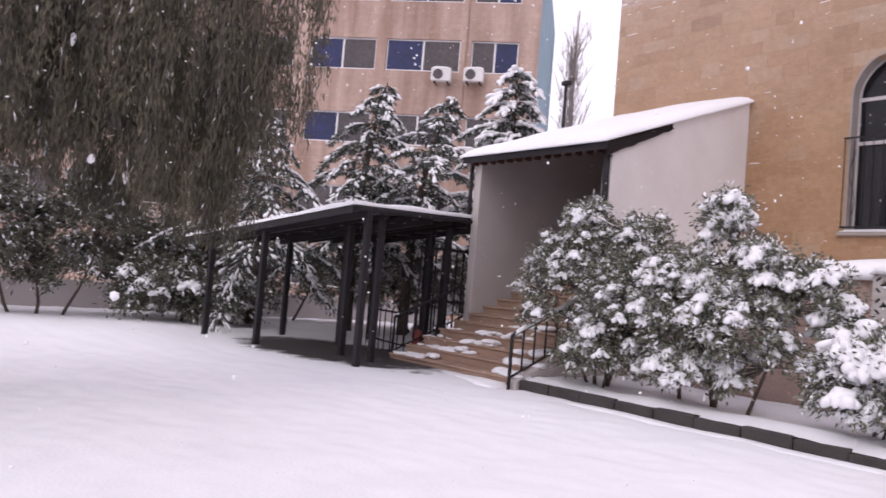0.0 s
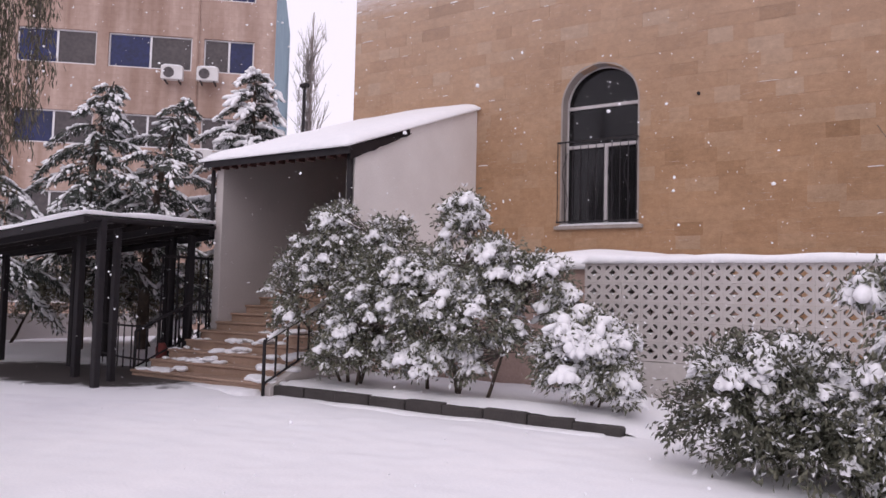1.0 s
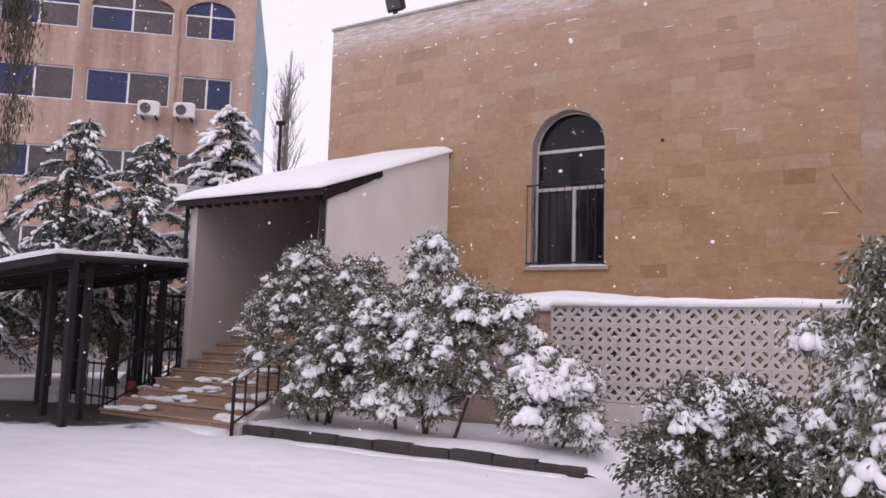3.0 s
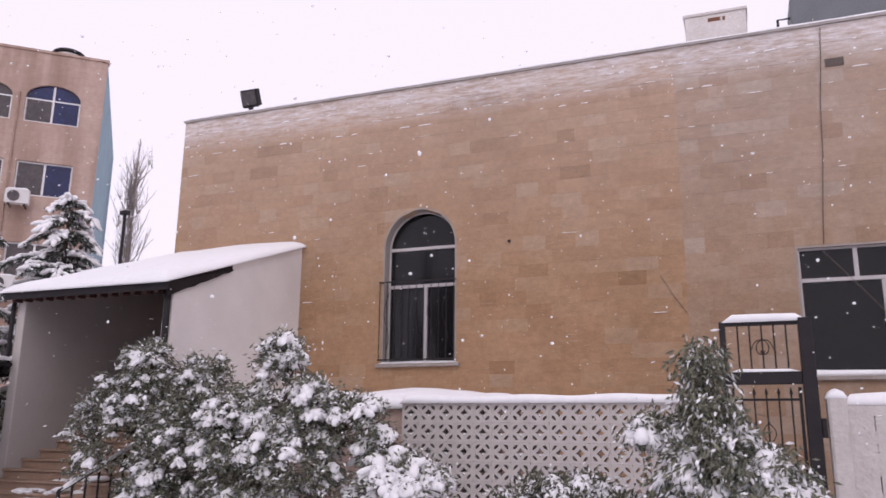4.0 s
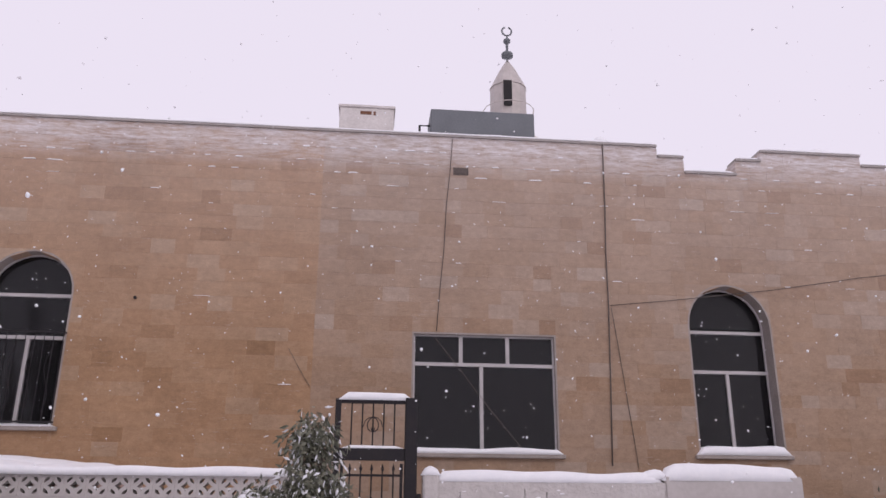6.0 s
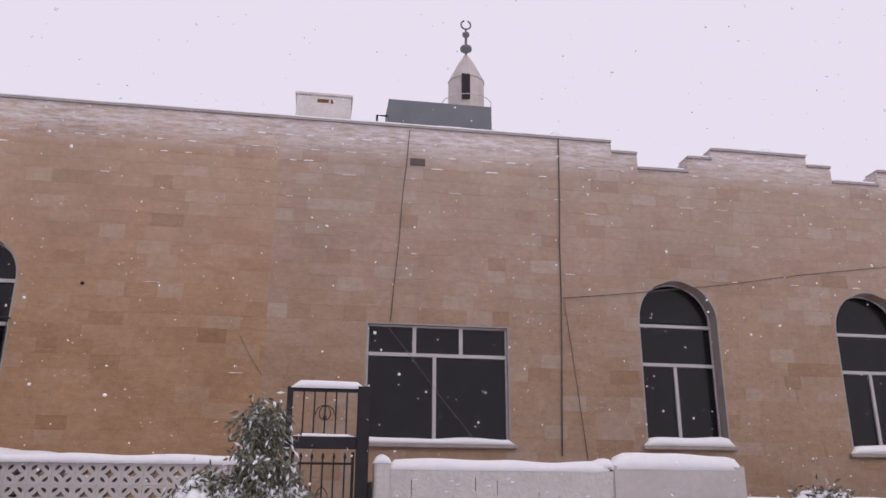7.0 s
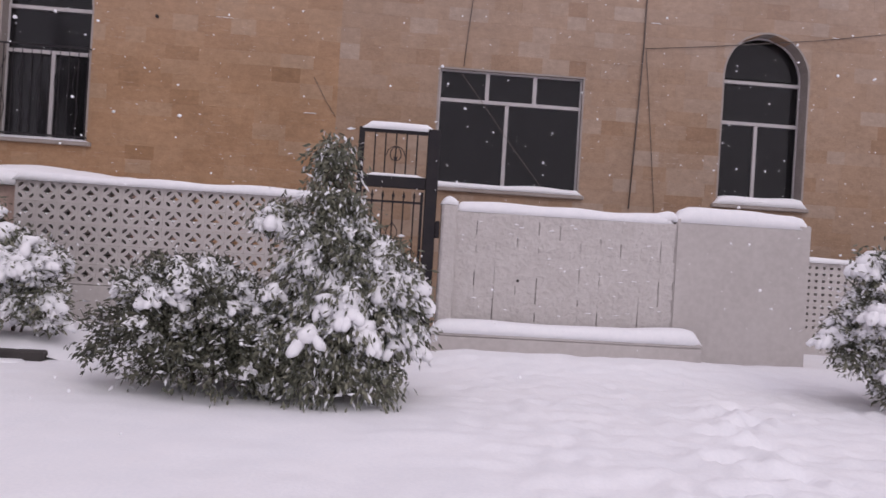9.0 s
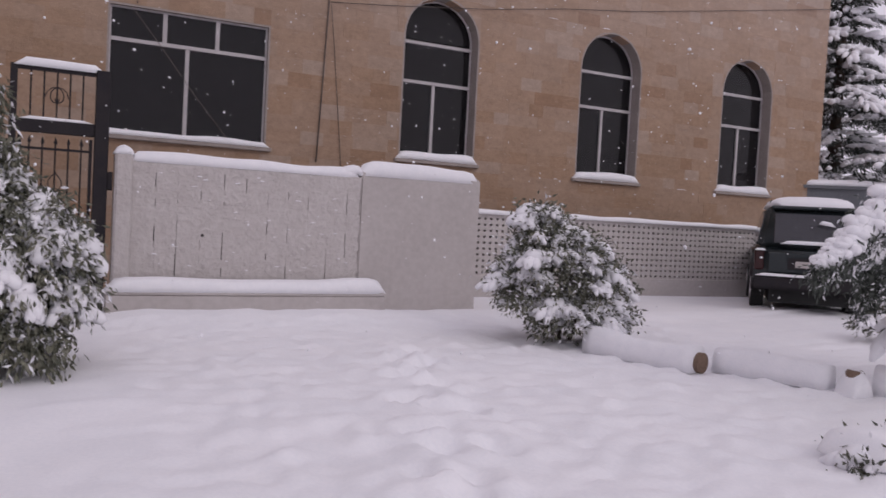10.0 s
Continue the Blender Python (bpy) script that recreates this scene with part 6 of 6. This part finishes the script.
part("roof_snow", Shape().drift((0.24, 0, 1.85), (2.5, 0, 1.85), 1.42, 0.17, 4), "snow_lump", van, "thick snow on the roof", True)
sh2 = thing("shed", "grey metal shed with snow on its flat roof behind the van", "shed", (20.4, 14.2, 0), turn=-40)
part("wall", Shape().box(-1.6, 1.6, -1.0, 1.0, -0.2, 2.85), "grey_panel", sh2)
part("roof", Shape().box(-1.7, 1.7, -1.1, 1.1, 2.85, 2.93), "grey_panel", sh2)
part("roof_snow", Shape().drift((-1.7, 0, 2.925), (1.7, 0, 2.925), 2.1, 0.2, 6), "snow_lump", sh2, "", True)


def fallen_log(a, b, r, label, reach=0.965):
    ob = thing("log", label, "log", (a[0], a[1], 0), "logs edging the yard")
    d = Vector((b[0] - a[0], b[1] - a[1], 0))
    part("trunk", Shape().tube([(0, 0, r * 0.85), tuple(d * 0.5 + Vector((0, 0, r * 0.85))), tuple(d + Vector((0, 0, r * 0.85)))], r * 0.85, 14), "log", ob, smooth=False)
    part("snow_cover", Shape().drift((0, 0, 0.0), tuple(d * reach), r * 2.3, r * 2.25, a[0], False), "snow_lump", ob, "snow covering the log", True)


fallen_log((6.36, 7.3), (6.74, 5.85), 0.13, "thick sawn log under a coat of snow")
fallen_log((7.08, 5.98), (7.50, 4.92), 0.125, "thick log wholly under a coat of snow", 1.02)
fallen_log((7.80, 4.62), (8.1, 3.7), 0.13, "thick sawn log under a coat of snow")

stp = thing("tree_stump", "short upright stump capped with snow beside the logs", "stump", (7.52, 4.66, 0))
part("trunk", Shape().lathe([(0.10, -0.1), (0.09, 0.1), (0.085, 0.22), (0.07, 0.24)], 0, 0, 12), "log", stp, smooth=True)
part("snow_cap", Shape().drift((-0.15, 0, -0.02), (0.15, 0, -0.02), 0.31, 0.40, 2), "snow_lump", stp, "", True)
cani = thing("red_canister", "small dull red canister standing by the stair railing", "canister", (-12.25, 9.3, 0.3))
part("body", Shape().lathe([(0.08, -0.3), (0.1, -0.26), (0.1, 0.18), (0.06, 0.26)], 0, 0, 14), "red", cani, smooth=True)
part("valve", Shape().lathe([(0.03, 0.25), (0.03, 0.32), (0.04, 0.34)], 0, 0, 8), "black", cani)

# ---- stone facing of the long building ----
srn = random.Random(21)
rest_l, rest_r, ledge = Shape(), Shape(), Shape()
pieces_made = 0
zc = 0.0
row = 0
heights = []
while zc < WTOP - 0.02:
    hgt = min(srn.choice((0.25, 0.27, 0.27, 0.29)), WTOP - zc)
    heights.append((zc, zc + hgt))
    zc += hgt
SEAM = -0.58  # where the tan stone meets the pinkish stone
cache = {}
for za, zb in heights:
    row_snow = srn.choice((0.0, 0.01, 0.02, 0.03, 0.09))
    x = WX0 + srn.uniform(-0.5, 0)
    while x < WX1:
        w = srn.choice((0.36, 0.45, 0.52, 0.6, 0.74))
        a, b = max(x, WX0), min(x + w, WX1)
        if a < SEAM < b:
            b = SEAM
            w = SEAM - x
        x += w
        if b - a < 0.03:
            continue
        rects = [(a, b, za, zb)]
        for hh in holes():
            rects = minus(rects, hh)
        for (p, q, c, d) in rects:
            g = 0.0011
            if q - p < 0.02 or d - c < 0.02:
                continue
            out = srn.uniform(-0.002, 0.001)
            if -5.0 < p and q < -0.57 and 2.2 < c < 5.3 and pieces_made < 300:
                key = (round(q - p, 2), round(d - c, 2))
                if key not in cache:
                    cache[key] = mesh_of("stone", Shape().box(g, key[0] - g, 0, 0.018, g, key[1] - g), "stone_piece")
                o = new("stone", cache[key])
                o.parent = wall_n
                o.location = (p, WY + out, c)
                pieces_made += 1
            else:
                (rest_l if p < -0.59 else rest_r).box(p + g, q - g, WY + out, WY + 0.018, c + g, d - g)
            if srn.random() < (row_snow if d < 7.6 else 0.22 if d < 8.3 else 0.6) and not (p < -8.6 and c < 5.6) and c > 2.0 and d - c > 0.2:
                e0 = p + (q - p) * srn.uniform(0.0, 0.5)
                ledge.drift((e0, WY - 0.002, c + 0.001), (e0 + (q - e0) * srn.uniform(0.15, 0.7), WY - 0.002, c + srn.uniform(-0.004, 0.008)), 0.016, srn.uniform(0.006, 0.016) * (1.8 if d > 8.3 else 1.0), p, steps=6)
for za, zb in heights:
    for o in spandrels(za, zb):
        cx = sum(p[0] for p in o) / len(o)
        (rest_l if cx < -0.59 else rest_r).prism(o, WY, WY + 0.018)
part("stone_facing", rest_l, "stone", wall_n, "tan sandstone blocks", kind="stuff")
part("stone_facing", rest_r, "stone_pink", wall_n, "pinkish sandstone blocks", kind="stuff")
solid("ledge_snow", ledge, "snow_lump", "thin streaks of snow caught on the stone joints", "snow", kind="stuff", smooth=True)

# falling snow, hanging in the air
n_fl = 5200
fa = np.stack([rng.uniform(-15, 14, n_fl), rng.uniform(-1.5, 13.5, n_fl), rng.uniform(0.25, 8.0, n_fl)], 1)
fa = fa[np.hypot(fa[:, 0] - 0.3, fa[:, 1] + 0.2) > 3.2]
fsz = rng.gamma(4.0, 0.0016, (len(fa), 1)) * rng.uniform(0.7, 1.3, (len(fa), 3))
fv, ff = lumps(fa, fsz, 0.15, True)
flakes = new("snowfall", mesh_np("snowfall", fv, ff, "snow_lump", True))
tagged(flakes, "loose white snowflakes falling through the air", "snowfall", kind="stuff")
